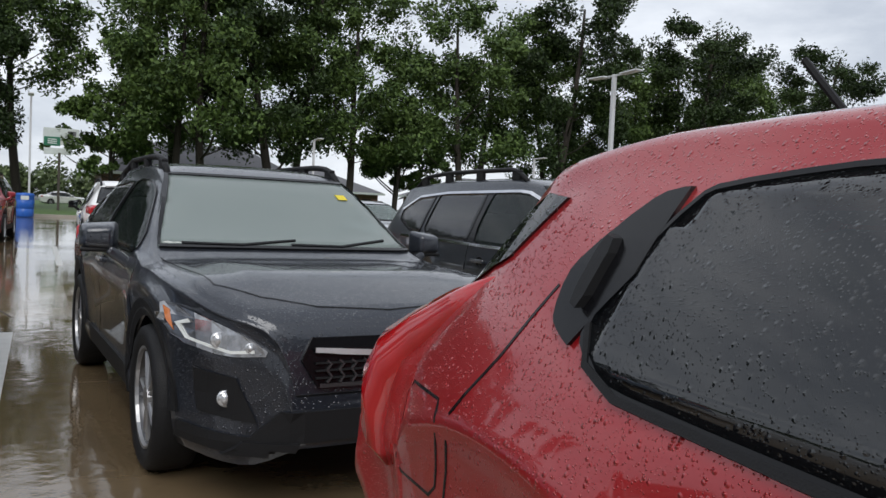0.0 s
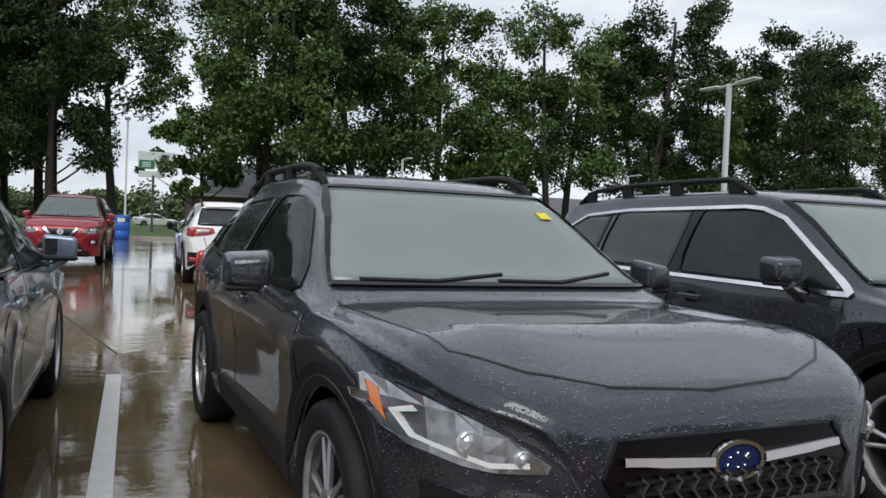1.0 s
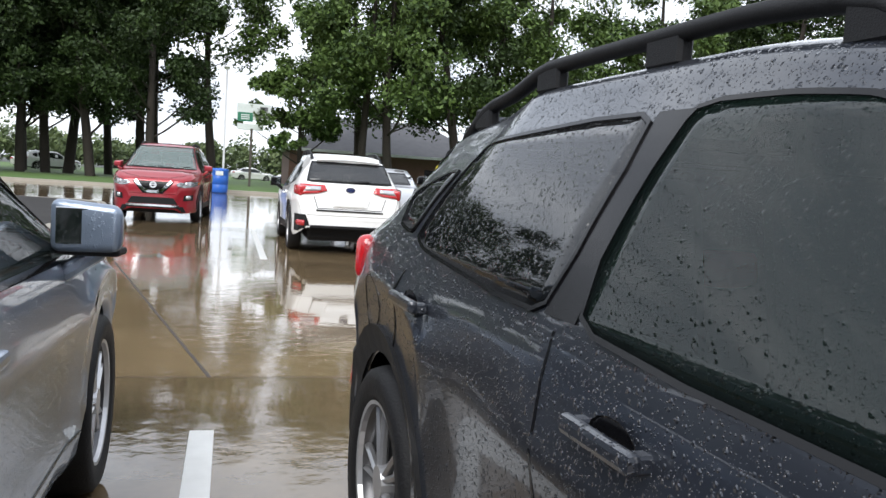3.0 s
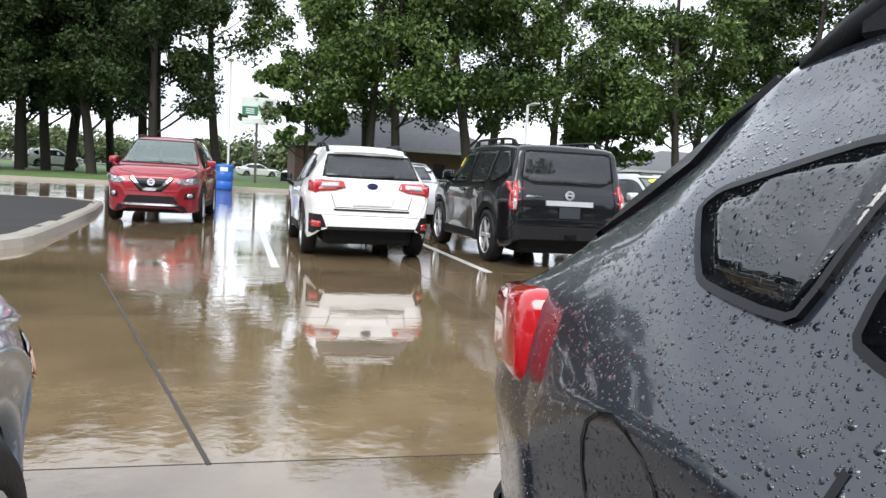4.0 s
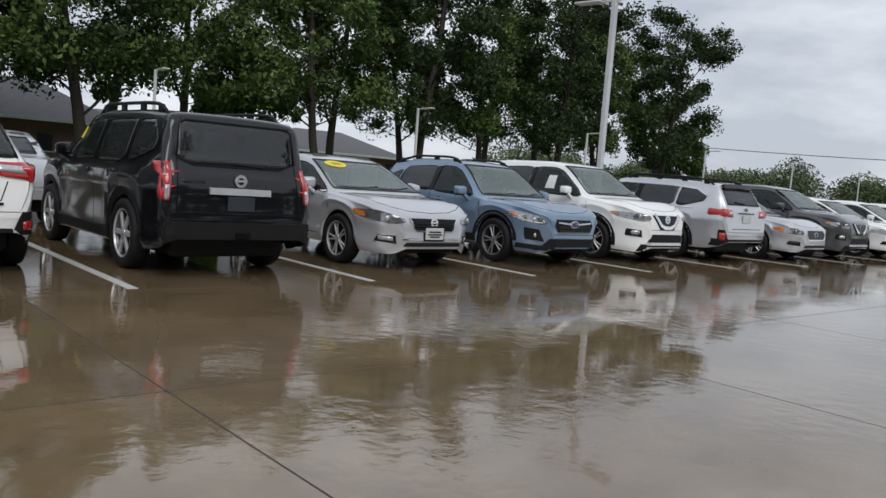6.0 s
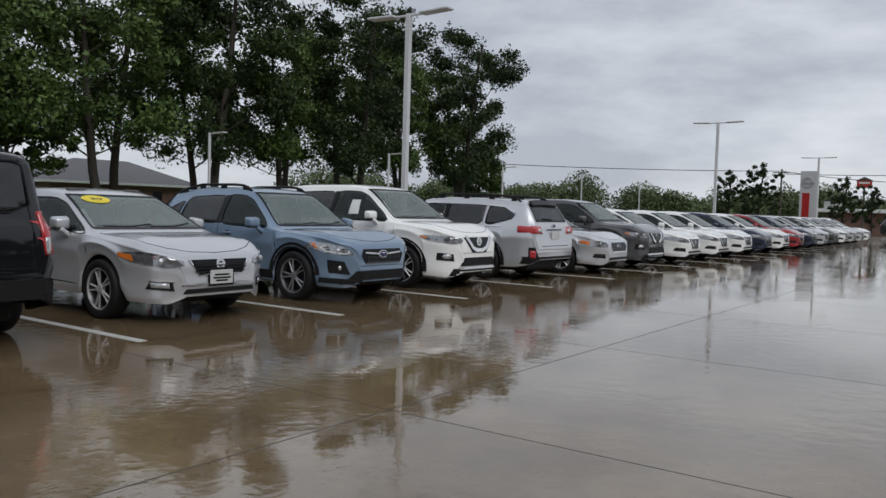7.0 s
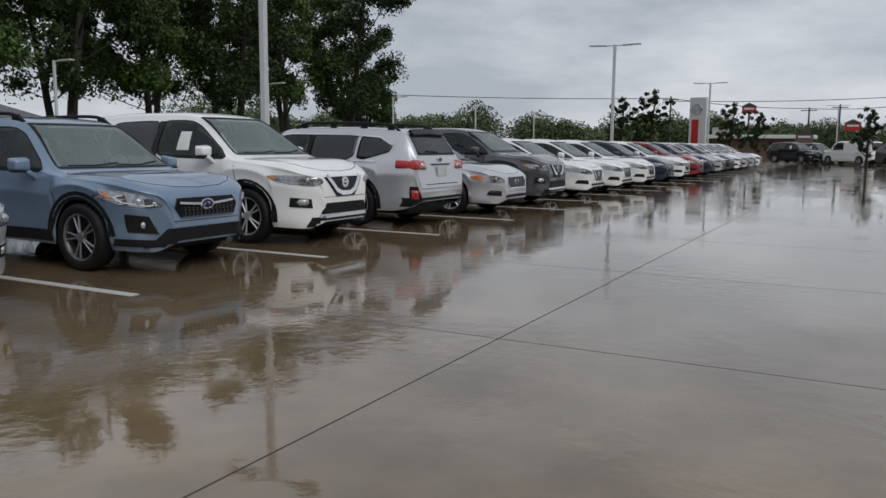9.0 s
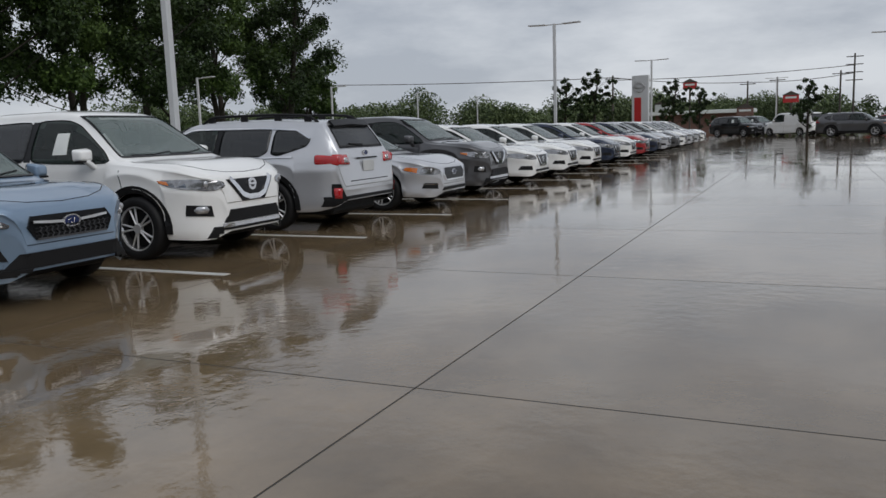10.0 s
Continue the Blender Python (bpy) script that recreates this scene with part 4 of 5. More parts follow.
def saloon(length=4.8, half=0.92, height=1.49, base=2.75, front=0.98, radius=0.335, kind="wing", **more):
    s = spec(length, half, height, base, front, radius, (0.91, 0.97), 1.22, 0.98, 2.15, 0.80, "sedan", roof_end=1.28, deck_z=1.06, roof_w=0.645, quarter=False, fall=0.07, spokes=5, mirror_out=0.03, **more)
    e = s["e"]
    s["patches"] += [
        ("tail_light", "BB", [(0.48, 0.84), (0.9, 0.84), (0.9, 0.98), (0.5, 0.96)], "red_lens", 0.018),
        ("tail_light", "S", [(-e + 0.05, 0.84), (-e + 0.2, 0.86), (-e + 0.17, 0.97), (-e + 0.08, 0.97)], "red_lens", 0.014),
        ("lower_grille", "F", [(-0.5, 0.28), (0.5, 0.28), (0.46, 0.38), (-0.46, 0.38)], "plastic", 0.012),
        ("fog_recess", "FF", [(0.56, 0.36), (0.76, 0.38), (0.74, 0.47), (0.58, 0.46)], "plastic", 0.01)]
    if kind == "wing":
        s["patches"] += [("headlight", "FF", [(0.46, 0.64), (0.62, 0.61), (0.84, 0.65), (0.88, 0.76), (0.76, 0.78), (0.48, 0.69)], "lamp_housing", 0.012),
                         ("turn_signal", "FF", [(0.83, 0.67), (0.88, 0.72), (0.87, 0.76), (0.83, 0.74)], "amber_lens", 0.017),
                         ("grille", "F", [(-0.3, 0.53), (0.3, 0.53), (0.4, 0.69), (-0.4, 0.69)], "gloss_black", 0.012)]
        s["strips"] += [("grille_bar", "F", [(-0.34, z), (0.34, z)], 0.014, "plastic", 0.022) for z in (0.56, 0.595, 0.63)] + [("grille_frame", "F", [(-0.4, 0.69), (-0.3, 0.53), (0.3, 0.53), (0.4, 0.69)], 0.014, "chrome", 0.02), ("chin_trim", "F", [(-0.5, 0.42), (0.5, 0.42)], 0.02, "chrome", 0.014)]
        s["emblems"] = [("F", 0, 0.64, 0.06, "round")]
        s["patches"] += [("fog_light", "FF", [(0.6, 0.39), (0.73, 0.4), (0.74, 0.455), (0.61, 0.45)], "clear_lens", 0.016)]
        s["strips"] += [("fog_trim", "FF", [(0.57, 0.462), (0.75, 0.472)], 0.012, "chrome", 0.018), ("lamp_bezel", "FF", [(0.49, 0.685), (0.76, 0.772)], 0.01, "chrome", 0.016), ("chin_trim", "F", [(-0.48, 0.3), (0.48, 0.3)], 0.018, "chrome", 0.016)]
    elif kind == "vee":
        s["patches"] += [("headlight", "FF", [(0.44, 0.62), (0.6, 0.6), (0.84, 0.66), (0.88, 0.76), (0.74, 0.76), (0.48, 0.68)], "lamp_housing", 0.012),
                         ("turn_signal", "FF", [(0.84, 0.69), (0.88, 0.72), (0.87, 0.76), (0.84, 0.74)], "amber_lens", 0.017),
                         ("grille", "F", [(-0.24, 0.45), (0.24, 0.45), (0.4, 0.7), (-0.4, 0.7)], "gloss_black", 0.012)]
        s["strips"] += [("grille_vee", "F", [(-0.36, 0.7), (-0.2, 0.5), (-0.1, 0.47), (0.1, 0.47), (0.2, 0.5), (0.36, 0.7)], 0.045, "chrome", 0.024)]
        s["emblems"] = [("F", 0, 0.6, 0.065, "round")]
    else:
        s["patches"] += [("headlight", "FF", [(0.5, 0.62), (0.66, 0.6), (0.84, 0.63), (0.88, 0.72), (0.78, 0.76), (0.54, 0.69)], "lamp_housing", 0.012),
                         ("turn_signal", "FF", [(0.82, 0.64), (0.87, 0.69), (0.85, 0.74), (0.8, 0.72)], "amber_lens", 0.017),
                         ("grille", "F", [(-0.36, 0.5), (0.36, 0.5), (0.43, 0.6), (0.38, 0.7), (-0.38, 0.7), (-0.43, 0.6)], "gloss_black", 0.012)]
        s["strips"] += [("grille_frame", "F", [(-0.38, 0.7), (-0.43, 0.6), (-0.36, 0.5), (0.36, 0.5), (0.43, 0.6), (0.38, 0.7)], 0.02, "chrome", 0.02), ("fog_trim", "FF", [(0.56, 0.44), (0.76, 0.45)], 0.012, "chrome", 0.02)]
        s["emblems"] = [("F", 0, 0.62, 0.065, "oval")]
    w = s["side"]
    s["strips"].append(("fuel_door_gap", "R", [(-e + 0.78 + 0.085 * math.cos(a), 0.8 + 0.1 * math.sin(a)) for a in [math.pi / 8 * k for k in range(17)]], 0.006, "chrome", 0.0015))
    s["projectors"] = [(0.68, 0.68, 0.04)]
    s["strips"] += [("window_trim", "S", [w[0][0], w[0][1], w[0][2], w[0][3], w[1][2], w[1][3], w[1][4]], 0.012, "gloss_black", 0.01), ("window_trim", "S", [w[0][0], w[1][5]], 0.016, "chrome", 0.015)]
    return s


def suv(length=4.68, half=0.92, height=1.74, base=2.705, front=0.95, radius=0.36, **more):
    s = spec(length, half, height, base, front, radius, (1.06, 1.13), 1.12, 1.14, 1.98, 0.98, "suv", roof_end=0.5, glass_z=1.2, roof_w=0.61, cladding=True, rim_mat="alloy", spokes=5, **more)
    s["patches"] += [
        ("headlight", "FF", [(0.46, 0.80), (0.62, 0.76), (0.84, 0.80), (0.89, 0.90), (0.74, 0.90), (0.48, 0.86)], "lamp_housing", 0.012),
        ("turn_signal", "FF", [(0.85, 0.84), (0.88, 0.86), (0.88, 0.89), (0.85, 0.88)], "amber_lens", 0.016),
        ("grille", "F", [(-0.2, 0.62), (0.2, 0.62), (0.42, 0.87), (-0.42, 0.87)], "gloss_black", 0.012),
        ("lower_grille", "F", [(-0.5, 0.40), (0.5, 0.40), (0.42, 0.54), (-0.42, 0.54)], "plastic", 0.012),
        ("fog_recess", "FF", [(0.6, 0.48), (0.78, 0.5), (0.78, 0.62), (0.62, 0.6)], "plastic", 0.01),
        ("chin", "F", [(-0.66, 0.24), (0.66, 0.24), (0.6, 0.36), (-0.6, 0.36)], "plastic", 0.016),
        ("fog_light", "FF", [(0.66, 0.52), (0.72, 0.52), (0.74, 0.56), (0.72, 0.6), (0.66, 0.6), (0.64, 0.56)], "clear_lens", 0.02),
        ("tail_light", "BB", [(0.55, 0.98), (0.88, 1.0), (0.88, 1.16), (0.6, 1.14)], "red_lens", 0.02)]
    s["strips"] += [("grille_vee", "F", [(-0.36, 0.88), (-0.2, 0.7), (-0.09, 0.66), (0.09, 0.66), (0.2, 0.7), (0.36, 0.88)], 0.055, "chrome", 0.026),
                    ("chin_trim", "F", [(-0.52, 0.37), (0.52, 0.37)], 0.04, "chrome", 0.022)]
    s["emblems"] = [("F", 0, 0.80, 0.07, "round")]
    s["projectors"] = [(0.66, 0.84, 0.04)]
    return s


def offroader():
    s = spec(4.76, 0.925, 1.78, 2.85, 0.9, 0.385, (1.12, 1.14), 1.3, 1.18, 2.05, 1.06, "suv", roof_end=0.24, glass_z=1.18, lean=0.12, roof_w=0.70, cladding=True, fall=0.0, rails=(-1.9, 0.2, 0.09), spokes=6, rim="plain")
    s["body"]["plan_tail"] = 0.84
    s["rear_window"] = [(-0.68, 1.26), (-0.5, 1.19), (0.5, 1.19), (0.68, 1.26), (0.64, 1.6), (0.58, 1.64), (-0.58, 1.64), (-0.64, 1.6)]
    s["patches"] += [
        ("headlight", "FF", [(0.5, 0.84), (0.84, 0.84), (0.84, 1.0), (0.5, 1.0)], "clear_lens", 0.012),
        ("grille", "F", [(-0.4, 0.7), (0.4, 0.7), (0.44, 0.98), (-0.44, 0.98)], "gloss_black", 0.012),
        ("tail_light", "BB", [(0.78, 0.81), (0.92, 0.81), (0.92, 1.2), (0.74, 1.2)], "red_lens", 0.02),
        ("tail_light", "S", [(-2.37, 0.82), (-2.2, 0.82), (-2.24, 1.16), (-2.35, 1.16)], "red_lens", 0.014),
        ("reverse_light", "BB", [(0.79, 0.82), (0.91, 0.82), (0.91, 0.97), (0.78, 0.97)], "clear_lens", 0.026),
        ("bumper", "B", [(-0.9, 0.34), (0.9, 0.34), (0.9, 0.6), (-0.9, 0.6)], "plastic", 0.05), ("badge", "B", [(0.4, 1.0), (0.64, 1.0), (0.64, 1.025), (0.4, 1.025)], "chrome", 0.01), ("tow_hitch", "B", [(-0.08, 0.4), (0.08, 0.4), (0.08, 0.5), (-0.08, 0.5)], "gloss_black", 0.09),
        ("plate_garnish", "B", [(-0.35, 0.89), (0.35, 0.89), (0.35, 0.96), (-0.35, 0.96)], "alloy", 0.03)]
    s["strips"] += [("hatch_gap", "BB", [(0.7, 0.7), (0.68, 1.2), (0.62, 1.66)], 0.012, "gloss_black", 0.003), ("rear_wiper", "B", [(0.05, 1.22), (-0.3, 1.2)], 0.02, "plastic", 0.03), ("hatch_gap", "B", [(-0.7, 0.7), (0.7, 0.7)], 0.012, "gloss_black", 0.003)]
    s["emblems"] = [("B", 0, 1.04, 0.07, "round")]
    s["plates"] = [("B", 0.8, "dark_plate")]
    return s


def mini_crossover():
    s = spec(4.125, 0.88, 1.49, 2.53, 0.85, 0.315, (1.0, 1.13), 1.05, 1.06, 1.82, 0.92, "hatch", roof_end=0.86, glass_z=1.02, lean=0.16, roof_w=0.56, quarter=False, fall=0.1)
    e = s["e"]
    s["body"]["top"][:7] = [(-e, 0.62), (-e + 0.03, 0.78), (-e + 0.08, 0.91), (-e + 0.17, 1.02), (-e + 0.42, 1.33), (-e + 0.54, 1.43), (-e + 0.85, 1.475)]
    s["body"]["belt"] = [(-e, 0.88), (-1.75, 0.95), (-1.3, 1.0), (-0.6, 1.01), (0.6, 1.0), (e - 0.4, 0.9), (e, 0.8)]
    s["body"]["flare"], s["body"]["plan_tail"], s["body"]["tail"] = 0.06, 0.84, 0.27
    s["side"][1] = [(-0.3, 1.02), (-0.3, 1.37), (-0.82, 1.365), (-1.06, 1.335), (-1.13, 1.2), (-1.14, 1.1), (-1.04, 1.045)]
    s["patches"] += [("handle_panel", "S", rounded([(-1.1, 1.06), (-1.1, 1.2), (-1.02, 1.345), (-1.16, 1.335), (-1.27, 1.2), (-1.24, 1.11)], 0.15, 2), "gloss_black", 0.008), ("rear_handle", "S", rounded([(-1.165, 1.13), (-1.17, 1.24), (-1.205, 1.25), (-1.195, 1.14)], 0.2, 1), "plastic", 0.024), ("hatch_glass_corner", "S", [(-1.8, 1.04), (-1.5, 1.2), (-1.43, 1.32), (-1.52, 1.33), (-1.72, 1.16)], "side_glass", 0.007)]
    s["seams"] = [[(-0.255, 1.0), (-0.25, 0.38)]]
    s["strips"] += [("fuel_door_gap", "R", [(-1.69, 0.76), (-1.67, 0.735), (-1.52, 0.735), (-1.49, 0.76), (-1.47, 0.9), (-1.49, 0.93), (-1.65, 0.93), (-1.68, 0.9), (-1.69, 0.76)], 0.006, "gloss_black", 0.0015),
                    ("door_gap", "S", [(-1.28, 1.17), (-1.34, 1.04), (-1.42, 0.92), (-1.45, 0.75), (-1.45, 0.5)], 0.007, "gloss_black", 0.0015),
                    ("glass_moulding", "S", [(-0.3, 1.01), (-0.7, 1.022), (-1.01, 1.036), (-1.1, 1.065), (-1.14, 1.12)], 0.011, "plastic", 0.01)]
    s["handles"] = []
    s["rear_window"] = [(-0.58, 1.03), (0.58, 1.03), (0.46, 1.37), (-0.46, 1.37)]
    return s


def corner_lamp(car, side, e, half, z, long=0.29, high=0.16):
    """A tail lamp block wrapped round the rear corner."""
    m = Matrix.Translation((-e + 0.05 + long / 2, side * (half * 0.925 - 0.105), z)) @ Matrix.Rotation(side * 0.26, 4, "Z") @ Matrix.Rotation(-0.08, 4, "Y")
    return part("tail_light", box((long, 0.2, high), m, 0.035, 3), "red_lens", car, "glossy red tail lamp at the corner", True)


def place(car, x, y, heading):
    car.matrix_basis = pose(x, y, 0, 0, 0, heading)
    return car


DOWN, UP = -90, 90   # heading of a car whose nose looks towards -y or +y
xv_spec = crossover(1.53, 4.36)
xv_spec["patches"] = [p for p in xv_spec["patches"] if p[0] not in ("tail_light", "reverse_light")]
xv_spec["patches"].append(("sticker", "F", [(0.44, 1.315), (0.5, 1.315), (0.49, 1.345), (0.43, 1.345)], "sticker", 0.015))
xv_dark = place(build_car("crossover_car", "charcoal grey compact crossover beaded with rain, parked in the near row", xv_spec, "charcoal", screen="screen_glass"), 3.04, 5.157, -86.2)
xv_white = place(build_car("crossover_car", "white compact crossover parked tail outwards on wet concrete", dict(crossover(1.6), mirror_mat="gloss_black"), "white"), 3.45, 18.85, UP)
xv_blue = place(build_car("crossover_car", "light blue compact crossover parked nose outwards", crossover(1.59), "sky"), 11.86, 18.55, DOWN)
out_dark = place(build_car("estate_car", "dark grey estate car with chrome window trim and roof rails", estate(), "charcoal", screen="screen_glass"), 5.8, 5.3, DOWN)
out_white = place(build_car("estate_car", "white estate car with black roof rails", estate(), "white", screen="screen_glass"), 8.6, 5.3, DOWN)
out_silver = place(build_car("estate_car", "silver estate car parked tail outwards", estate(), "silver"), 17.15, 18.75, UP)
leg_near = place(build_car("saloon_car", "blue-grey saloon wet with rain beside the stall line", saloon(kind="hex", chrome_handles=False), "steel"), 0.3, 5.98, UP)
leg_far = place(build_car("saloon_car", "pale silver saloon parked nose outwards", saloon(kind="hex"), "silver"), 19.9, 18.6, DOWN)
al_spec = saloon(4.86, 0.915, 1.47, 2.775, 0.98, 0.335, "wing")
al_spec["plates"] = [("F", 0.5, "plate")]
al_spec["patches"] += [("sticker", "F", [(-0.36 + 0.17 * math.cos(a), 1.315 + 0.045 * math.sin(a)) for a in [math.pi / 7 * k for k in range(14)]], "sticker", 0.015), ("plate_frame", "F", [(-0.175, 0.4), (0.175, 0.4), (0.175, 0.6), (-0.175, 0.6)], "gloss_black", 0.016)]
altima = place(build_car("saloon_car", "silver saloon with a yellow windshield sticker, nose outwards", al_spec, "silver"), 9.02, 18.75, DOWN)
rogue_red = place(build_car("suv", "red sport utility car facing the camera aisle", suv(rails=(-1.6, 0.2, 0.05)), "crimson"), 0.2, 24.4, -93)
rw_spec = suv()
rw_spec["patches"].append(("paper", "R", [(0.12, 1.2), (0.34, 1.2), (0.30, 1.45), (0.12, 1.45)], "paper", 0.014))
rogue_white = place(build_car("suv", "white sport utility car with a sticker in its side window", rw_spec, "white"), 14.5, 18.75, DOWN)
murano = place(build_car("suv", "dark grey sport utility car, nose outwards", suv(4.9, 0.955, 1.69, 2.825, 0.98, 0.37), "grey"), 22.6, 18.8, DOWN)
pf_spec = offroader()
pf_spec["patches"].append(("sticker", "L", [(0.42, 1.4), (0.5, 1.4), (0.46, 1.55), (0.4, 1.55)], "sticker", 0.014))
pathfinder = place(build_car("off_road_car", "black boxy off-road car parked tail outwards", pf_spec, "black"), 6.14, 18.5, UP)
for car_ in (xv_dark, xv_white, xv_blue):
    for s_ in (1, -1):
        corner_lamp(car_, s_, (4.34 if car_ is xv_dark else 4.465) / 2, 0.9, 0.955 if car_ is xv_dark else 0.985)
for car_ in (out_dark, out_white, out_silver):
    for s_ in (1, -1):
        corner_lamp(car_, s_, 4.82 / 2, 0.92, 0.985, 0.36, 0.14)


def horn_lamp(car, side, e):
    """A tail lamp that runs from the corner up along the shoulder, tapering."""
    pts = [(-1.9, 0.77, 0.7), (-1.915, 0.785, 0.77), (-1.905, 0.785, 0.86), (-1.87, 0.775, 0.94), (-1.79, 0.745, 1.01), (-1.66, 0.725, 1.085), (-1.5, 0.71, 1.16)]
    wide = [0.03, 0.07, 0.078, 0.066, 0.05, 0.036, 0.012]
    bm = bmesh.new()
    rings = []
    for (x, y, z), r in zip(pts, wide):
        rings.append([bm.verts.new((x - 0.4 * r * math.sin(a), side * (y + r * 0.75 * math.cos(a)), z + r * math.sin(a))) for a in [2 * math.pi * k / 10 for k in range(10)]])
    for a, b in zip(rings, rings[1:]):
        for k in range(10):
            bm.faces.new((a[k], a[(k + 1) % 10], b[(k + 1) % 10], b[k]))
    bm.faces.new(rings[0])
    bm.faces.new(rings[-1])
    bmesh.ops.recalc_face_normals(bm, faces=bm.faces)
    return part("tail_light", bm, "red_lens", car, "raised red horn-shaped tail lamp", True)


juke = place(build_car("mini_crossover", "deep red small crossover covered in raindrops", mini_crossover(), "red"), 3.33, -0.29, DOWN)
for s_ in (1, -1):
    horn_lamp(juke, s_, 4.125 / 2)
part("antenna", sweep([(-1.2, 0, 1.42), (-1.3, 0, 1.53), (-1.42, 0, 1.665)], 0.009, 0.009), "plastic", juke)


def lettering(car, text, size, view, u, v, off, mat, turn=0.0):
    """Raised letters on a car's shell."""
    cu = bpy.data.curves.new("lettering", "FONT")
    cu.body, cu.size, cu.extrude, cu.align_x, cu.align_y = text, size, 0.001, "CENTER", "CENTER"
    tmp = bpy.data.objects.new("lettering", cu)
    scene.collection.objects.link(tmp)
    me = bpy.data.meshes.new_from_object(tmp.evaluated_get(bpy.context.evaluated_depsgraph_get()))
    bpy.data.objects.remove(tmp)
    hit, n = BODIES[car.name].cast(view, u, v)
    side = Vector((0, 0, 1)).cross(n).normalized()
    up = n.cross(side)
    me.transform(Matrix.Translation(hit + n * off) @ Matrix((side, up, n)).transposed().to_4x4())
    me.materials.append(M[mat])
    ob = new("lettering", me)
    ob.parent = car
    return ob


lettering(altima, "2015", 0.075, "F", -0.36, 1.315, 0.02, "emblem_blue")
for z, w in ((0.525, 0.2), (0.49, 0.24), (0.46, 0.16)):
    hit, n = BODIES[altima.name].cast("F", 0, 0.5)
    part("lettering_bar", box((0.004, w, 0.018), Matrix.Translation((hit.x + 0.028, 0, z))), "gloss_black", altima)
sentra = place(build_car("saloon_car", "white compact saloon in a long row", saloon(4.63, 0.88, 1.495, 2.70, 0.95, 0.32, "vee"), "white"), 25.4, 18.6, DOWN)
tagged(sentra, group="row of saloons")
for i, c in enumerate(("white", "white", "navy", "white", "red", "navy", "silver", "grey", "white", "silver", "silver", "white")):
    cc = copy_thing(sentra, pose(28.14 + 2.74 * i, 18.6, 0, 0, 0, DOWN))
    tagged(cc, {"white": "white", "navy": "dark navy", "red": "red", "silver": "silver", "grey": "dark grey"}[c] + " compact saloon in a long row")
    if c != "white":
        for o in cc.children_recursive:
            if o.type == "MESH" and o.data.materials[0] is M["white"]:
                o.data = o.data.copy()
                o.data.materials[0] = M[c]


def delivery_van():
    s = spec(4.73, 0.86, 1.86, 2.925, 0.8, 0.32, (1.12, 1.12), 0.85, 1.2, 1.5, 0.95, "suv", roof_end=0.16, glass_z=1.15, lean=0.06, roof_w=0.74, quarter=False, fall=0.0)
    s["side"] = s["side"][:1]
    s["patches"] += [("headlight", "FF", [(0.5, 0.78), (0.8, 0.8), (0.84, 0.98), (0.56, 0.9)], "clear_lens", 0.012), ("bumper", "F", [(-0.6, 0.3), (0.6, 0.3), (0.6, 0.5), (-0.6, 0.5)], "plastic", 0.012)]
    return s


van = place(build_car("delivery_van", "white delivery van far across the lot", delivery_van(), "white", category="van"), 78.5, 11.8, 52)


# ---- surroundings ----
M["bark"] = material("bark", (0.035, 0.028, 0.022), 0.9, vary=0.4, scale=9, bump=0.8, bump_scale=20)


def leafy(name, dark, light):
    """Leaves that vary from one to the next."""
    m = bpy.data.materials.new(name)
    m.use_nodes = True
    n, l = m.node_tree.nodes, m.node_tree.links
    b = n["Principled BSDF"]
    geo = n.new("ShaderNodeNewGeometry")
    tc = n.new("ShaderNodeTexCoord")
    nz = n.new("ShaderNodeTexNoise")
    nz.inputs["Scale"].default_value = 0.3
    add = n.new("ShaderNodeMath")
    add.operation = "MULTIPLY_ADD"
    add.inputs[1].default_value = 0.55
    ramp = n.new("ShaderNodeValToRGB")
    ramp.color_ramp.elements[0].position, ramp.color_ramp.elements[0].color = 0.4, (*dark, 1)
    ramp.color_ramp.elements[1].position, ramp.color_ramp.elements[1].color = 0.95, (*light, 1)
    l.new(tc.outputs["Object"], nz.inputs["Vector"])
    l.new(geo.outputs["Random Per Island"], add.inputs[0])
    l.new(nz.outputs["Fac"], add.inputs[2])
    l.new(add.outputs["Value"], ramp.inputs["Fac"])
    l.new(ramp.outputs["Color"], b.inputs["Base Color"])
    b.inputs["Roughness"].default_value = 0.55
    b.inputs["Specular IOR Level"].default_value = 0.25
    return m


M["leaf"] = leafy("leaves", (0.022, 0.044, 0.014), (0.09, 0.142, 0.035))
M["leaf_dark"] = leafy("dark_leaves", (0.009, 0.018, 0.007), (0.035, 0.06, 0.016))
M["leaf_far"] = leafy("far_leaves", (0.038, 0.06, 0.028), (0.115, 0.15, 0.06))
M["pole"] = material("white_pole", (0.55, 0.56, 0.57), 0.35, vary=0.06)
M["brick_wall"] = material("brown_brick", (0.16, 0.09, 0.07), 0.8, vary=0.3, scale=4, bump=0.4, bump_scale=12)
M["shingle"] = material("grey_shingles", (0.13, 0.13, 0.14), 0.75, vary=0.2, scale=2, bump=0.5, bump_scale=6)
M["blue_plastic"] = material("blue_plastic", (0.015, 0.10, 0.42), 0.35)
M["green_sign"] = material("green_sign", (0.02, 0.16, 0.09), 0.5)
M["sign_white"] = material("sign_white", (0.6, 0.64, 0.62), 0.5)
M["sign_red"] = material("sign_red", (0.42, 0.02, 0.02), 0.4)
M["wood_pole"] = material("wood_pole", (0.07, 0.06, 0.05), 0.85, vary=0.3)


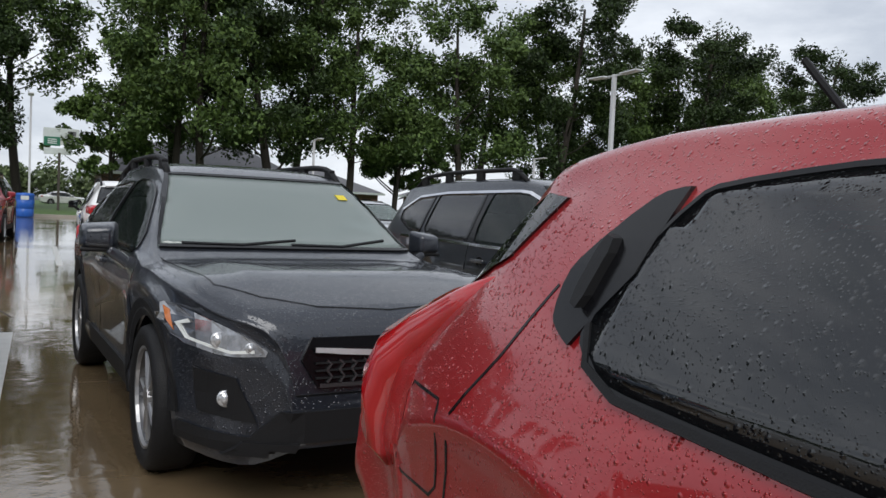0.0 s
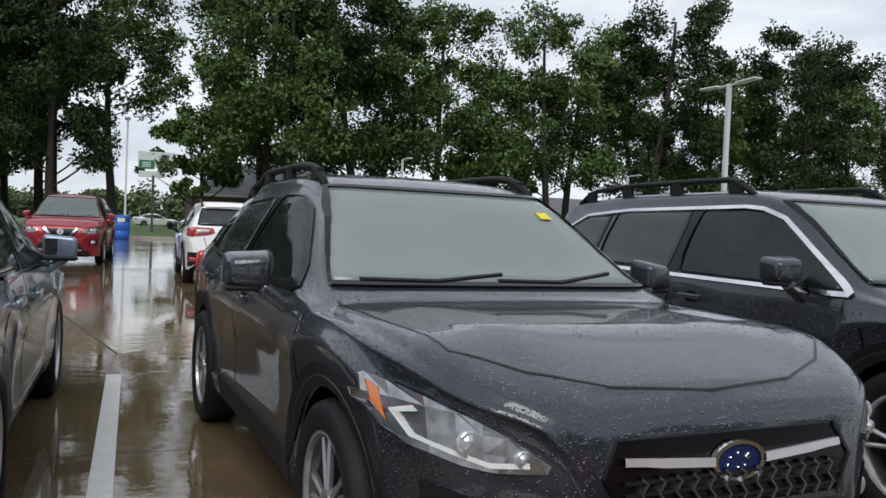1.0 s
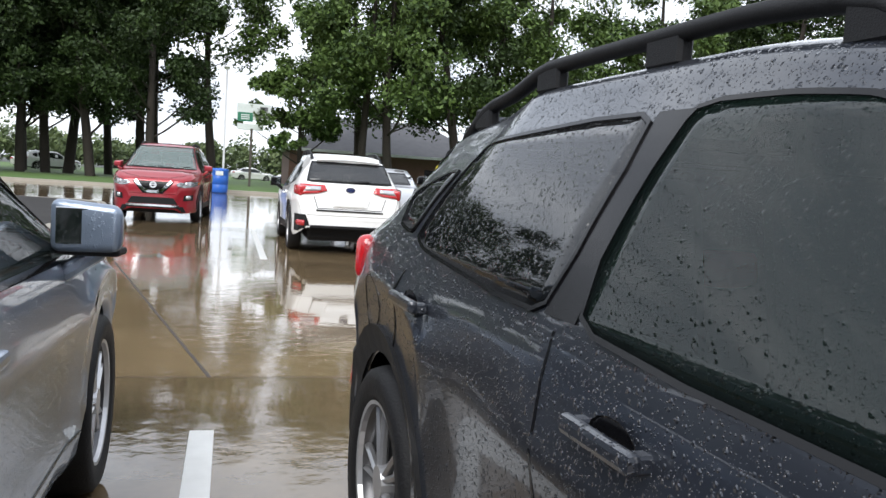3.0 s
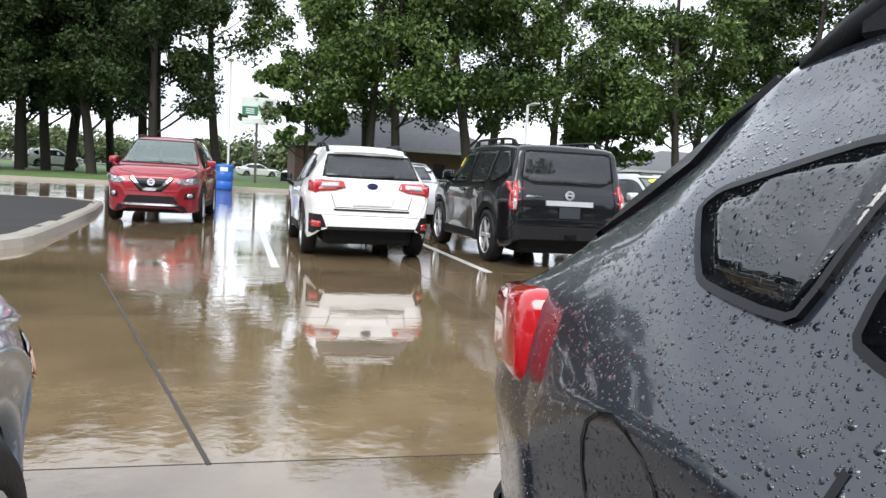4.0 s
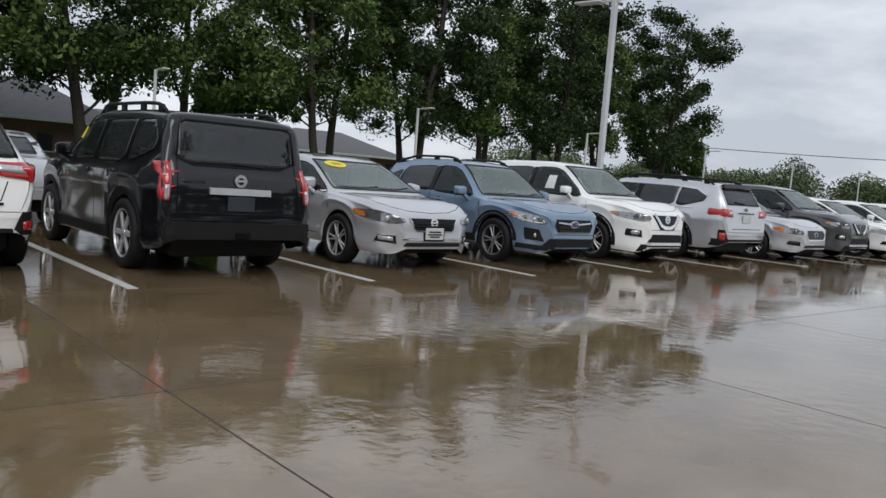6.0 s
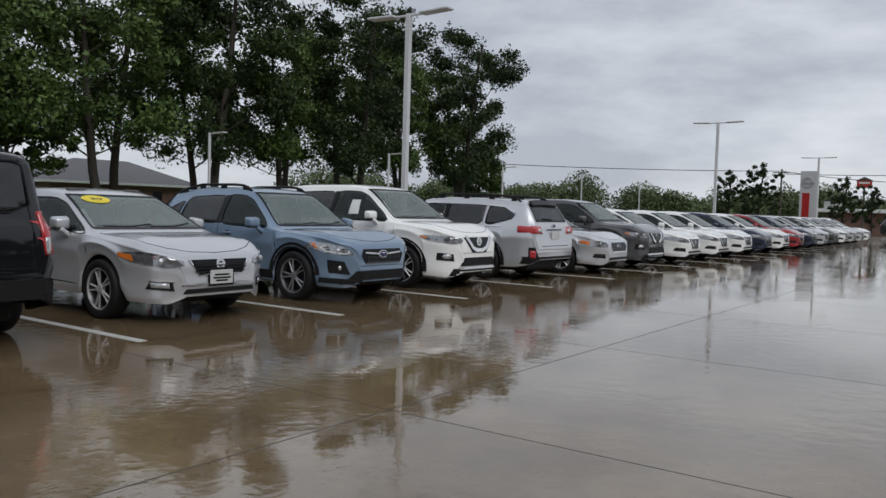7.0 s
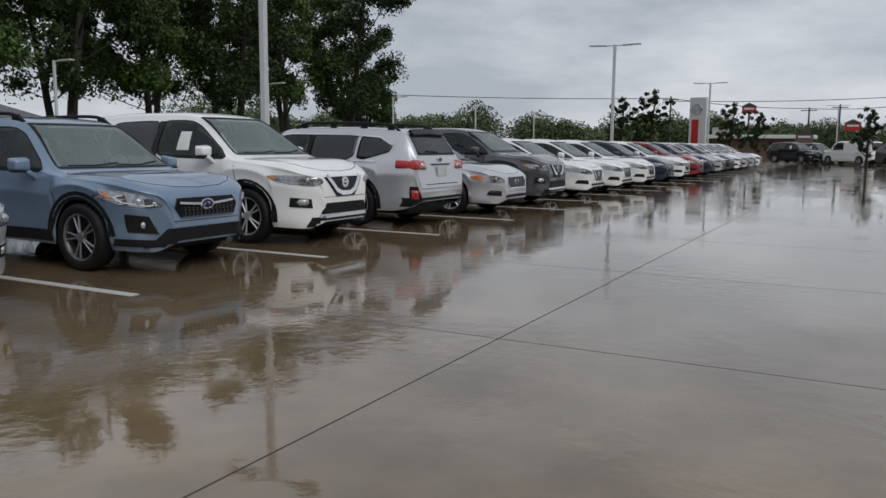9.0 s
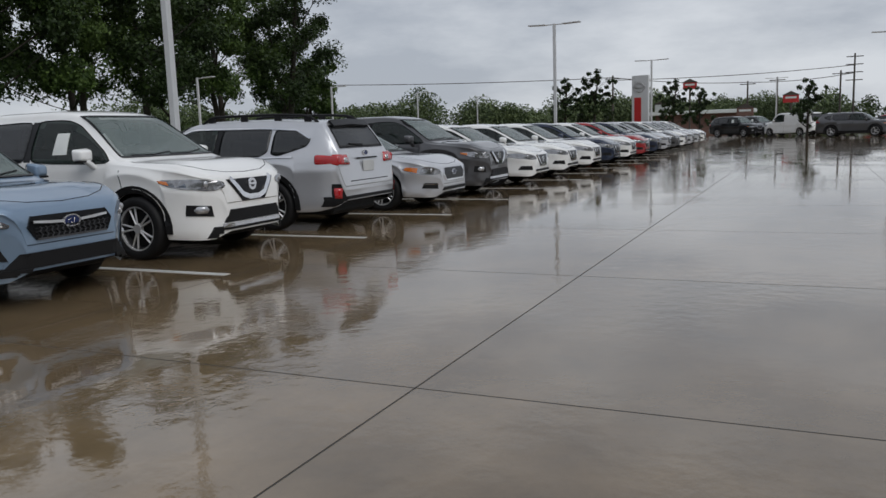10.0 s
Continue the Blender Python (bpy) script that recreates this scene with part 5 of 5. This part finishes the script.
def tree(height, spread, clear, seed, leaves=5200, leaf=0.2, mat="leaf", clumps=60, limbs=17, low=0.0):
    """Trunk with limbs, and a crown of leaf clumps; returns its Empty."""
    rng = random.Random(seed)
    root = new("tree")
    tagged(root, "tall deciduous tree with a dense dark green crown", "tree", "belt of trees", "thing")
    trunk = bmesh.new()

    def limb(p, d, length, r, level):
        path, q = [p], p
        for i in range(5):
            d = (d + Vector((rng.uniform(-1, 1), rng.uniform(-1, 1), rng.uniform(-0.3, 0.8))) * (0.07 if level == 0 else 0.16)).normalized()
            q = q + d * length / 5
            path.append(q)
        n = 8 if level == 0 else 5
        rings = []
        for i, c in enumerate(path):
            rr = r * (1 - 0.72 * i / 5)
            rings.append([trunk.verts.new(c + Vector((rr * math.cos(2 * math.pi * k / n), rr * math.sin(2 * math.pi * k / n), 0))) for k in range(n)])
        for a, b in zip(rings, rings[1:]):
            for k in range(n):
                trunk.faces.new((a[k], a[(k + 1) % n], b[(k + 1) % n], b[k]))
        return path
    lean = Vector((rng.uniform(-0.1, 0.1), rng.uniform(-0.08, 0.08), 1)).normalized()
    main = limb(Vector((0, 0, -0.1)), lean, height * 0.85, height * 0.013 + 0.08, 0)
    tips = [main[5], main[5] + Vector((0.5, 0, 0.6)), main[4]]
    for i in range(limbs):
        s = clear / height / 0.85 + (0.97 - clear / height / 0.85) * (i + rng.random()) / limbs
        k = min(4, int(s * 5))
        p = main[k].lerp(main[k + 1], s * 5 - k)
        a = i * 2.4 + rng.uniform(-0.5, 0.5)
        up = rng.uniform(0.15, 0.8)
        path = limb(p, Vector((math.cos(a), math.sin(a), up)).normalized(), spread * rng.uniform(0.7, 1.05) * (1.15 - 0.5 * s), 0.12 * (1.3 - s), 1)
        tips += path[2:]
        for j in (3, 4):
            b2 = a + rng.choice((-1, 1)) * rng.uniform(0.5, 1.1)
            tips += limb(path[j], Vector((math.cos(b2), math.sin(b2), rng.uniform(-0.2, 0.6))).normalized(), spread * 0.35, 0.045, 1)[2:]
    part("trunk", trunk, "bark", root, smooth=True)
    verts, faces = [], []
    centres = [(rng.choice(tips) + Vector((rng.gauss(0, 0.35), rng.gauss(0, 0.35), rng.gauss(0, 0.35))), rng.uniform(0.4, 1.15) * spread * 0.21) for _ in range(clumps)]
    for _ in range(leaves):
        c, r = rng.choice(centres)
        v = Vector((rng.gauss(0, 1), rng.gauss(0, 1), rng.gauss(0, 0.7)))
        v = v.normalized() * r * rng.random() ** 0.5
        p = c + v
        n = Vector((rng.gauss(0, 1), rng.gauss(0, 1), rng.gauss(0, 1) + 0.6)).normalized()
        t = n.orthogonal().normalized()
        a = rng.uniform(0, 6.28)
        t = (t * math.cos(a) + n.cross(t) * math.sin(a)).normalized()
        s = n.cross(t)
        k = leaf * rng.uniform(0.6, 1.4)
        i = len(verts)
        verts += [p - t * k, p + s * k * 0.5, p + t * k, p - s * k * 0.5]
        faces.append((i, i + 1, i + 2, i + 3))
    me = bpy.data.meshes.new("crown")
    me.from_pydata(verts, [], faces)
    me.materials.append(M[mat])
    crown = new("crown", me)
    crown.parent = root
    return root


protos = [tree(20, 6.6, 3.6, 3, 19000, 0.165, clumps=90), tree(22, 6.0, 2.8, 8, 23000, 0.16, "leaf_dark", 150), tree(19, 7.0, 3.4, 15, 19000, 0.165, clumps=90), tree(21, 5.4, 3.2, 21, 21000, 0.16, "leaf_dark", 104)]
rng = random.Random(5)
spots = [(23.5, 60), (-10, 69), (12.5, 60), (-11, 66.5), (-13.5, 61), (-12.2, 64.5), (-16, 62), (-20, 68), (-7.5, 63), (-26, 62), (-32, 66), (-38, 60), (-46, 62), (-5, 70), (10.5, 60), (17, 58), (20, 63), (33, 58), (37, 63), (41, 57), (45, 64), (49, 58), (53, 62), (57, 57), (61, 63), (65, 58), (69, 62), (73, 57), (77, 60), (-3.5, 61), (11.0, 66), (-4.0, 70), (-18, 75), (-24, 72), (-30, 74), (-8, 75), (-14, 73), (-36, 72), (-21, 60), (-42, 68)]
for i, (x, y) in enumerate(spots):
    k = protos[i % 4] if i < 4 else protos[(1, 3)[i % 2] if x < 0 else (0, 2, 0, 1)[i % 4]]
    m = pose(x, y, 0, 0, 0, rng.uniform(0, 360)) @ Matrix.Scale(rng.uniform(0.9, 1.08), 4)
    if i < 4:
        k.matrix_basis = m
    else:
        copy_thing(k, m).scale = m.to_scale()
small = tree(11, 4.2, 2.0, 33, 9000, 0.2, clumps=60)
tagged(small, "shorter bushy green tree, also copied out of view to darken reflections", "tree", "belt of trees")
small.matrix_basis = pose(27.5, 60, 0)
# last fourteen: unseen row behind the camera, added to darken reflections in car paint
for x, y, k in ((30, 66, 1.0), (6.3, 61, 0.9), (82, 60, 0.9), (86, 64, 0.8), (-60, 40, 0.8), (-58, 25, 0.9), (-62, 8, 0.85), (-57, -8, 0.8), (-60, -25, 0.9), *((-50 + 9 * k, -38 - 5 * (k % 2), 2.1) for k in range(14))):
    copy_thing(small, pose(x, y, 0, 0, 0, x * 37)).scale = (k, k, k)
tall = tree(21, 7.0, 8.2, 51, 20000, 0.165, clumps=95)
tagged(tall, "tall tree with a high spreading crown beside the sign", "tree", "belt of trees")
tall.matrix_basis = pose(0.4, 66, 0)
fir = tree(7.5, 1.7, 0.8, 44, 4500, 0.14, "leaf_dark", 60)
tagged(fir, "small young dark green tree beside the lot", "tree", "young trees")
fir.matrix_basis = pose(88, 30.5, 0)
for x, y, k in ((95, 23.8, 0.85), (94, 20.9, 0.72), (73.5, 10.7, 0.62), (88, 33.5, 0.9)):
    copy_thing(fir, pose(x, y, 0, 0, 0, x * 53)).scale = (k, k, k)


# far woods along the horizon
def woods(x0, y0, x1, y1, height, count, seed, leaves=300, size=0.5):
    rng = random.Random(seed)
    verts, faces = [], []
    for c in range(count):
        s = rng.random()
        cx, cy = x0 + (x1 - x0) * s + rng.gauss(0, 2), y0 + (y1 - y0) * s + rng.gauss(0, 4)
        h = height * (0.75 + 0.35 * math.sin(s * 19 + seed) * rng.random()) * rng.uniform(0.7, 1.0)
        r = rng.uniform(2.0, 4.0)
        for _ in range(leaves):
            v = Vector((rng.gauss(0, 1), rng.gauss(0, 1), rng.gauss(0, 1))).normalized() * rng.random() ** 0.4
            p = Vector((cx + v.x * r, cy + v.y * r, h * 0.5 + v.z * h * 0.5))
            n = Vector((rng.gauss(0, 1), rng.gauss(0, 1), rng.gauss(0, 1) + 0.6)).normalized()
            t = n.orthogonal().normalized()
            q = n.cross(t)
            k = rng.uniform(0.5, 1.15) * size
            i = len(verts)
            verts += [p - t * k, p + q * k * 0.6, p + t * k, p - q * k * 0.6]
            faces.append((i, i + 1, i + 2, i + 3))
    me = bpy.data.meshes.new("far_woods")
    me.from_pydata(verts, [], faces)
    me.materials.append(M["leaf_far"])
    return tagged(new("far_woods", me), "distant line of green woods along the horizon", "woods", kind="stuff")


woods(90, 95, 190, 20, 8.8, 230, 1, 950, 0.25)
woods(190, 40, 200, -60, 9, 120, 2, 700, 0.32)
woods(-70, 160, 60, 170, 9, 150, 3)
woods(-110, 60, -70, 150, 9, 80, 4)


def street_lamp(x, y, height, double):
    root = new("lamp_post")
    tagged(root, "white lamp post with two flat heads" if double else "white lamp post with one flat head", "lamp post", "tall lamp posts" if double else "low lamp posts", "thing")
    part("post", box((0.13 if double else 0.11,) * 2 + (height,), Matrix.Translation((0, 0, height / 2)), 0.012), "pole", root)
    part("foot", cyl(0.26, 0.25, 0.5 if double else 0.2, Matrix.Translation((0, 0, 0.1)), 20), "kerb", root)
    for s in ((-1, 1) if double else (-1,)):
        arm = part("arm", box((0.06, 0.5, 0.05), Matrix.Translation((0, s * 0.25, height - 0.04)), 0.01, 1), "pole", root)
        part("lamp_head", box((0.3, 0.85, 0.06), Matrix.Translation((0, s * 0.82, height - 0.02)) @ Matrix.Rotation(s * 0.03, 4, "X"), 0.025), "pole", root)
    root.matrix_basis = pose(x, y, 0)
    return root


first = street_lamp(18.8, 21.45, 6.1, True)
for x, y in ((44.0, 21.45), (69.4, 21.45), (108, 14.1), (60, 6.2)):
    copy_thing(first, pose(x, y, 0))
low = street_lamp(15.3, 43, 4.9, False)
for k in range(1, 6):
    copy_thing(low, pose(15.3 + 14.5 * k, 43, 0))
lone = copy_thing(low, pose(1.25, 50, 0))
lone.scale = (1, 1, 1.35)


# blue bin at the kerb
bin_root = new("waste_bin")
tagged(bin_root, "blue plastic waste barrel standing at the kerb", "bin", kind="thing")
part("barrel", lathe([(0.0, 0.0), (0.38, 0.0), (0.41, 0.05), (0.43, 0.4), (0.41, 0.42), (0.43, 0.44), (0.44, 0.85), (0.42, 0.87), (0.43, 0.89), (0.43, 1.1)], 24, "Z"), "blue_plastic", bin_root, smooth=True)
part("lid", lathe([(0.45, 1.08), (0.46, 1.13), (0.4, 1.2), (0.0, 1.24)], 24, "Z"), "blue_plastic", bin_root, smooth=True)
part("label_panel", box((0.36, 0.02, 0.2), Matrix.Translation((0, -0.435, 0.98)), 0.004, 1), "sign_white", bin_root)
bin_root.matrix_basis = pose(1.12, 45.6, 0)

# roadside sign
sg = new("roadside_sign")
tagged(sg, "pale roadside sign with a green panel on a dark post", "sign", kind="thing")
part("post", box((0.16, 0.16, 4.0), Matrix.Translation((0, 0, 2.0)), 0.01, 1), "wood_pole", sg)
part("panel", box((2.2, 0.14, 1.1), Matrix.Translation((0.1, 0, 5.1)), 0.02, 1), "sign_white", sg)
part("green_panel", box((1.0, 0.16, 0.6), Matrix.Translation((-0.45, -0.01, 4.75)), 0.02, 1), "green_sign", sg)
part("lower_panel", box((1.7, 0.14, 0.42), Matrix.Translation((-0.1, 0, 4.1)), 0.02, 1), "sign_white", sg)
for k in range(3):
    part("lettering_bar", box((0.55, 0.02, 0.07), Matrix.Translation((-0.45, -0.1, 4.62 + 0.13 * k))), "sign_white", sg)
part("lettering_bar", box((0.5, 0.02, 0.26), Matrix.Translation((0.75, -0.08, 5.35))), "shingle", sg)
part("lettering_bar", box((0.8, 0.02, 0.1), Matrix.Translation((0.6, -0.08, 4.75))), "shingle", sg)
sg.matrix_basis = pose(2.9, 60, 0)


# houses with hipped roofs behind the trees
def house(x, y, w, d, eaves, ridge):
    root = new("house")
    tagged(root, "low brown brick building with a grey hipped roof", "house", kind="thing")
    part("wall", box((w, d, eaves), Matrix.Translation((0, 0, eaves / 2))), "brick_wall", root)
    bm = bmesh.new()
    o = 0.6
    c = [bm.verts.new(p) for p in ((-w / 2 - o, -d / 2 - o, eaves), (w / 2 + o, -d / 2 - o, eaves), (w / 2 + o, d / 2 + o, eaves), (-w / 2 - o, d / 2 + o, eaves), (-w / 2 + d / 2, 0, ridge), (w / 2 - d / 2, 0, ridge))]
    for f in ((0, 1, 5, 4), (1, 2, 5), (2, 3, 4, 5), (3, 0, 4), (3, 2, 1, 0)):
        bm.faces.new([c[i] for i in f])
    part("roof", bm, "shingle", root)
    part("fascia", box((w + 1.3, d + 1.3, 0.22), Matrix.Translation((0, 0, eaves - 0.1))), "sign_white", root)
    for i in range(5):
        win = part("window", box((1.1, 0.1, 1.3), Matrix.Translation((-w / 2 + w * (i + 0.5) / 5, -d / 2, 1.6)), 0.02, 1), "gloss_black", root)
        part("window_frame", box((1.3, 0.06, 0.1), Matrix.Translation((-w / 2 + w * (i + 0.5) / 5, -d / 2 - 0.05, 0.9))), "sign_white", win)
    root.matrix_basis = pose(x, y, 0)
    return root


house(15.5, 80, 18, 10, 3.4, 6.6)
house(50, 86, 16, 10, 3.0, 5.4)
house(30, 92, 14, 10, 3.0, 5.4)
bank = new("long_building")
tagged(bank, "long low pale building far across the road", "building", kind="thing")
part("wall", box((4, 12, 2.5), Matrix.Translation((0, 0, 1.25))), "brick_wall", bank)
part("roof", box((6, 14.5, 0.5), Matrix.Translation((0, 0, 2.75)), 0.05, 1), "sign_white", bank)
bank.matrix_basis = pose(127, 24.6, 0)

# pylon sign with a red band
py = new("pylon_sign")
tagged(py, "grey pylon sign with a red lower band and a ring emblem", "sign", kind="thing")
part("slab", box((0.5, 1.9, 6.8), Matrix.Translation((0, 0, 3.4)), 0.02, 1), "pole", py)
part("red_band", box((0.06, 0.8, 4.3), Matrix.Translation((-0.26, 0.25, 2.2)), 0.01, 1), "sign_red", py)
ring = lathe([(0.42, 0.04), (0.6, 0.04), (0.62, 0.0)], 28)
bmesh.ops.transform(ring, matrix=Matrix.Translation((-0.3, 0.1, 5.5)) @ Matrix.Rotation(math.pi / 2, 4, "Z"), verts=ring.verts)
part("emblem_ring", ring, "alloy", py)
part("emblem_bar", box((0.06, 1.5, 0.24), Matrix.Translation((-0.31, 0.1, 5.5)), 0.01, 1), "alloy", py)
py.matrix_basis = pose(100, 28.0, 0, 0, 0, -10)


def utility_pole(x, y, h, arms):
    root = new("utility_pole")
    tagged(root, "dark wooden utility pole with cross arms", "utility pole", "utility poles", "thing")
    part("post", cyl(0.18, 0.12, h, Matrix.Translation((0, 0, h / 2)), 10), "wood_pole", root)
    for k in range(arms):
        part("cross_arm", box((0.12, 2.4, 0.14), Matrix.Translation((0, 0, h - 0.5 - 1.2 * k))), "wood_pole", root)
    root.matrix_basis = pose(x, y, 0)
    return root


for x, y, h, a in ((130, 37.8, 8.8, 1), (150, 20, 7.8, 1), (150, 4.4, 11.2, 4), (150, 6.3, 8.7, 1), (150, 15.5, 8.2, 1)):
    utility_pole(x, y, h, a)
for a, b in (((100, 82, 8.7), (130, 37.8, 8.5)), ((130, 37.8, 8.5), (150, 20, 7.6)), ((150, 20, 7.6), (150, 4.4, 8.2)), ((130, 37.8, 8.1), (150, 4.4, 9.4))):
    a, b = Vector(a), Vector(b)
    path = [a.lerp(b, i / 12) - Vector((0, 0, 1.6 * (i / 12) * (1 - i / 12))) for i in range(13)]
    tagged(part("cable", sweep(path, 0.05, 0.05, 4), "wood_pole"), "dark overhead cable strung between poles", "cable", "overhead cables", "thing")
# small shop signs on posts
for x, y, z, mat in ((115, 24.6, 6.0, "sign_red"), (110, 12.6, 3.7, "sign_red"), (100, 16.9, 2.3, "brick_wall"), (98, 25.2, 3.0, "sign_white")):
    root = new("shop_sign")
    tagged(root, "small shop sign with a gabled top on a post", "sign", "shop signs", "thing")
    part("post", box((0.2, 0.2, z), Matrix.Translation((0, 0, z / 2))), "wood_pole", root)
    part("board", box((0.3, 1.7, 0.85), Matrix.Translation((0, 0, z)), 0.02, 1), mat, root)
    gable = bmesh.new()
    vs = [gable.verts.new(p) for p in ((-0.2, -1.0, z + 0.42), (-0.2, 1.0, z + 0.42), (-0.2, 0, z + 0.9), (0.2, -1.0, z + 0.42), (0.2, 1.0, z + 0.42), (0.2, 0, z + 0.9))]
    for f in ((0, 1, 2), (5, 4, 3), (0, 3, 4, 1), (1, 4, 5, 2), (2, 5, 3, 0)):
        gable.faces.new([vs[i] for i in f])
    part("gable", gable, "wood_pole", root)
    part("lettering_bar", box((0.04, 1.2, 0.22), Matrix.Translation((-0.16, 0, z + 0.15))), "sign_white", root)
    root.matrix_basis = pose(x, y, 0)


# parked vehicles across the aisle and beyond the grass
def far_copy(src, x, y, heading, colour, label):
    c = copy_thing(src, pose(x, y, 0, 0, 0, heading))
    tagged(c, label, group="distant parked cars")
    old = None
    for o in src.children_recursive:
        if o.name.startswith("body"):
            old = o.data.materials[0]
    for o in c.children_recursive:
        if o.type == "MESH" and o.data.materials[0] is old and M[colour] is not old:
            o.data = o.data.copy()
            o.data.materials[0] = M[colour]
    return c


far_copy(rogue_white, 80.5, 16.2, -125, "black", "black sport utility car far across the lot")
far_copy(rogue_white, 86, 15.0, -125, "grey", "dark grey sport utility car far across the lot")
far_copy(rogue_white, 79.5, 9.0, -115, "white", "white sport utility car far across the lot")
far_copy(murano, 71, 7.6, -105, "grey", "grey sport utility car far across the lot")
far_copy(sentra, 84, 4.0, -100, "crimson", "red saloon far across the lot")
far_copy(sentra, 98, 18, 90, "silver", "silver saloon far beside the road")
far_copy(sentra, 5.2, 24.2, 90, "silver", "silver saloon behind the outer row of cars")
far_copy(sentra, -17, 92, 15, "white", "white saloon far beyond the grass")
far_copy(sentra, -23, 88, 200, "white", "white saloon far beyond the grass")
far_copy(sentra, 4, 95, 10, "white", "white saloon far beyond the grass")
far_copy(sentra, 9, 97, 190, "silver", "silver saloon far beyond the grass")
far_copy(rogue_white, -14, 84, 20, "white", "white sport utility car beyond the grass")
far_copy(out_white, 11.4, 5.3, -90, "white", "white estate car in the near row")


# ---- concrete slabs, each with its own edges ----
slab_meshes = {}
xs_ = [3.87 + 3.32 * k for k in range(-3, 13) if k != -1]
ys_ = [12.35 + 3.27 * k for k in range(-5, 11)]
for x0, x1 in zip(xs_, xs_[1:]):
    for y0, y1 in zip(ys_, ys_[1:]):
        key = round(x1 - x0, 2)
        if key not in slab_meshes:
            me = bpy.data.meshes.new("slab")
            bm = box((x1 - x0 - 0.009, y1 - y0 - 0.009, 0.012), Matrix.Translation((0, 0, -0.006)))
            top = [e_ for e_ in bm.edges if all(v.co.z > -0.001 for v in e_.verts)]
            bmesh.ops.bevel(bm, geom=top, offset=0.002, segments=1, affect="EDGES")
            for f_ in bm.faces:
                f_.material_index = 0 if f_.normal.z > 0.9 else 1
            bm.to_mesh(me)
            bm.free()
            me.materials.append(M["concrete"])
            me.materials.append(M["joint"])
            slab_meshes[key] = me
        ob = new("slab", slab_meshes[key])
        ob.parent = pavement
        ob.location = ((x0 + x1) / 2, (y0 + y1) / 2, 0)
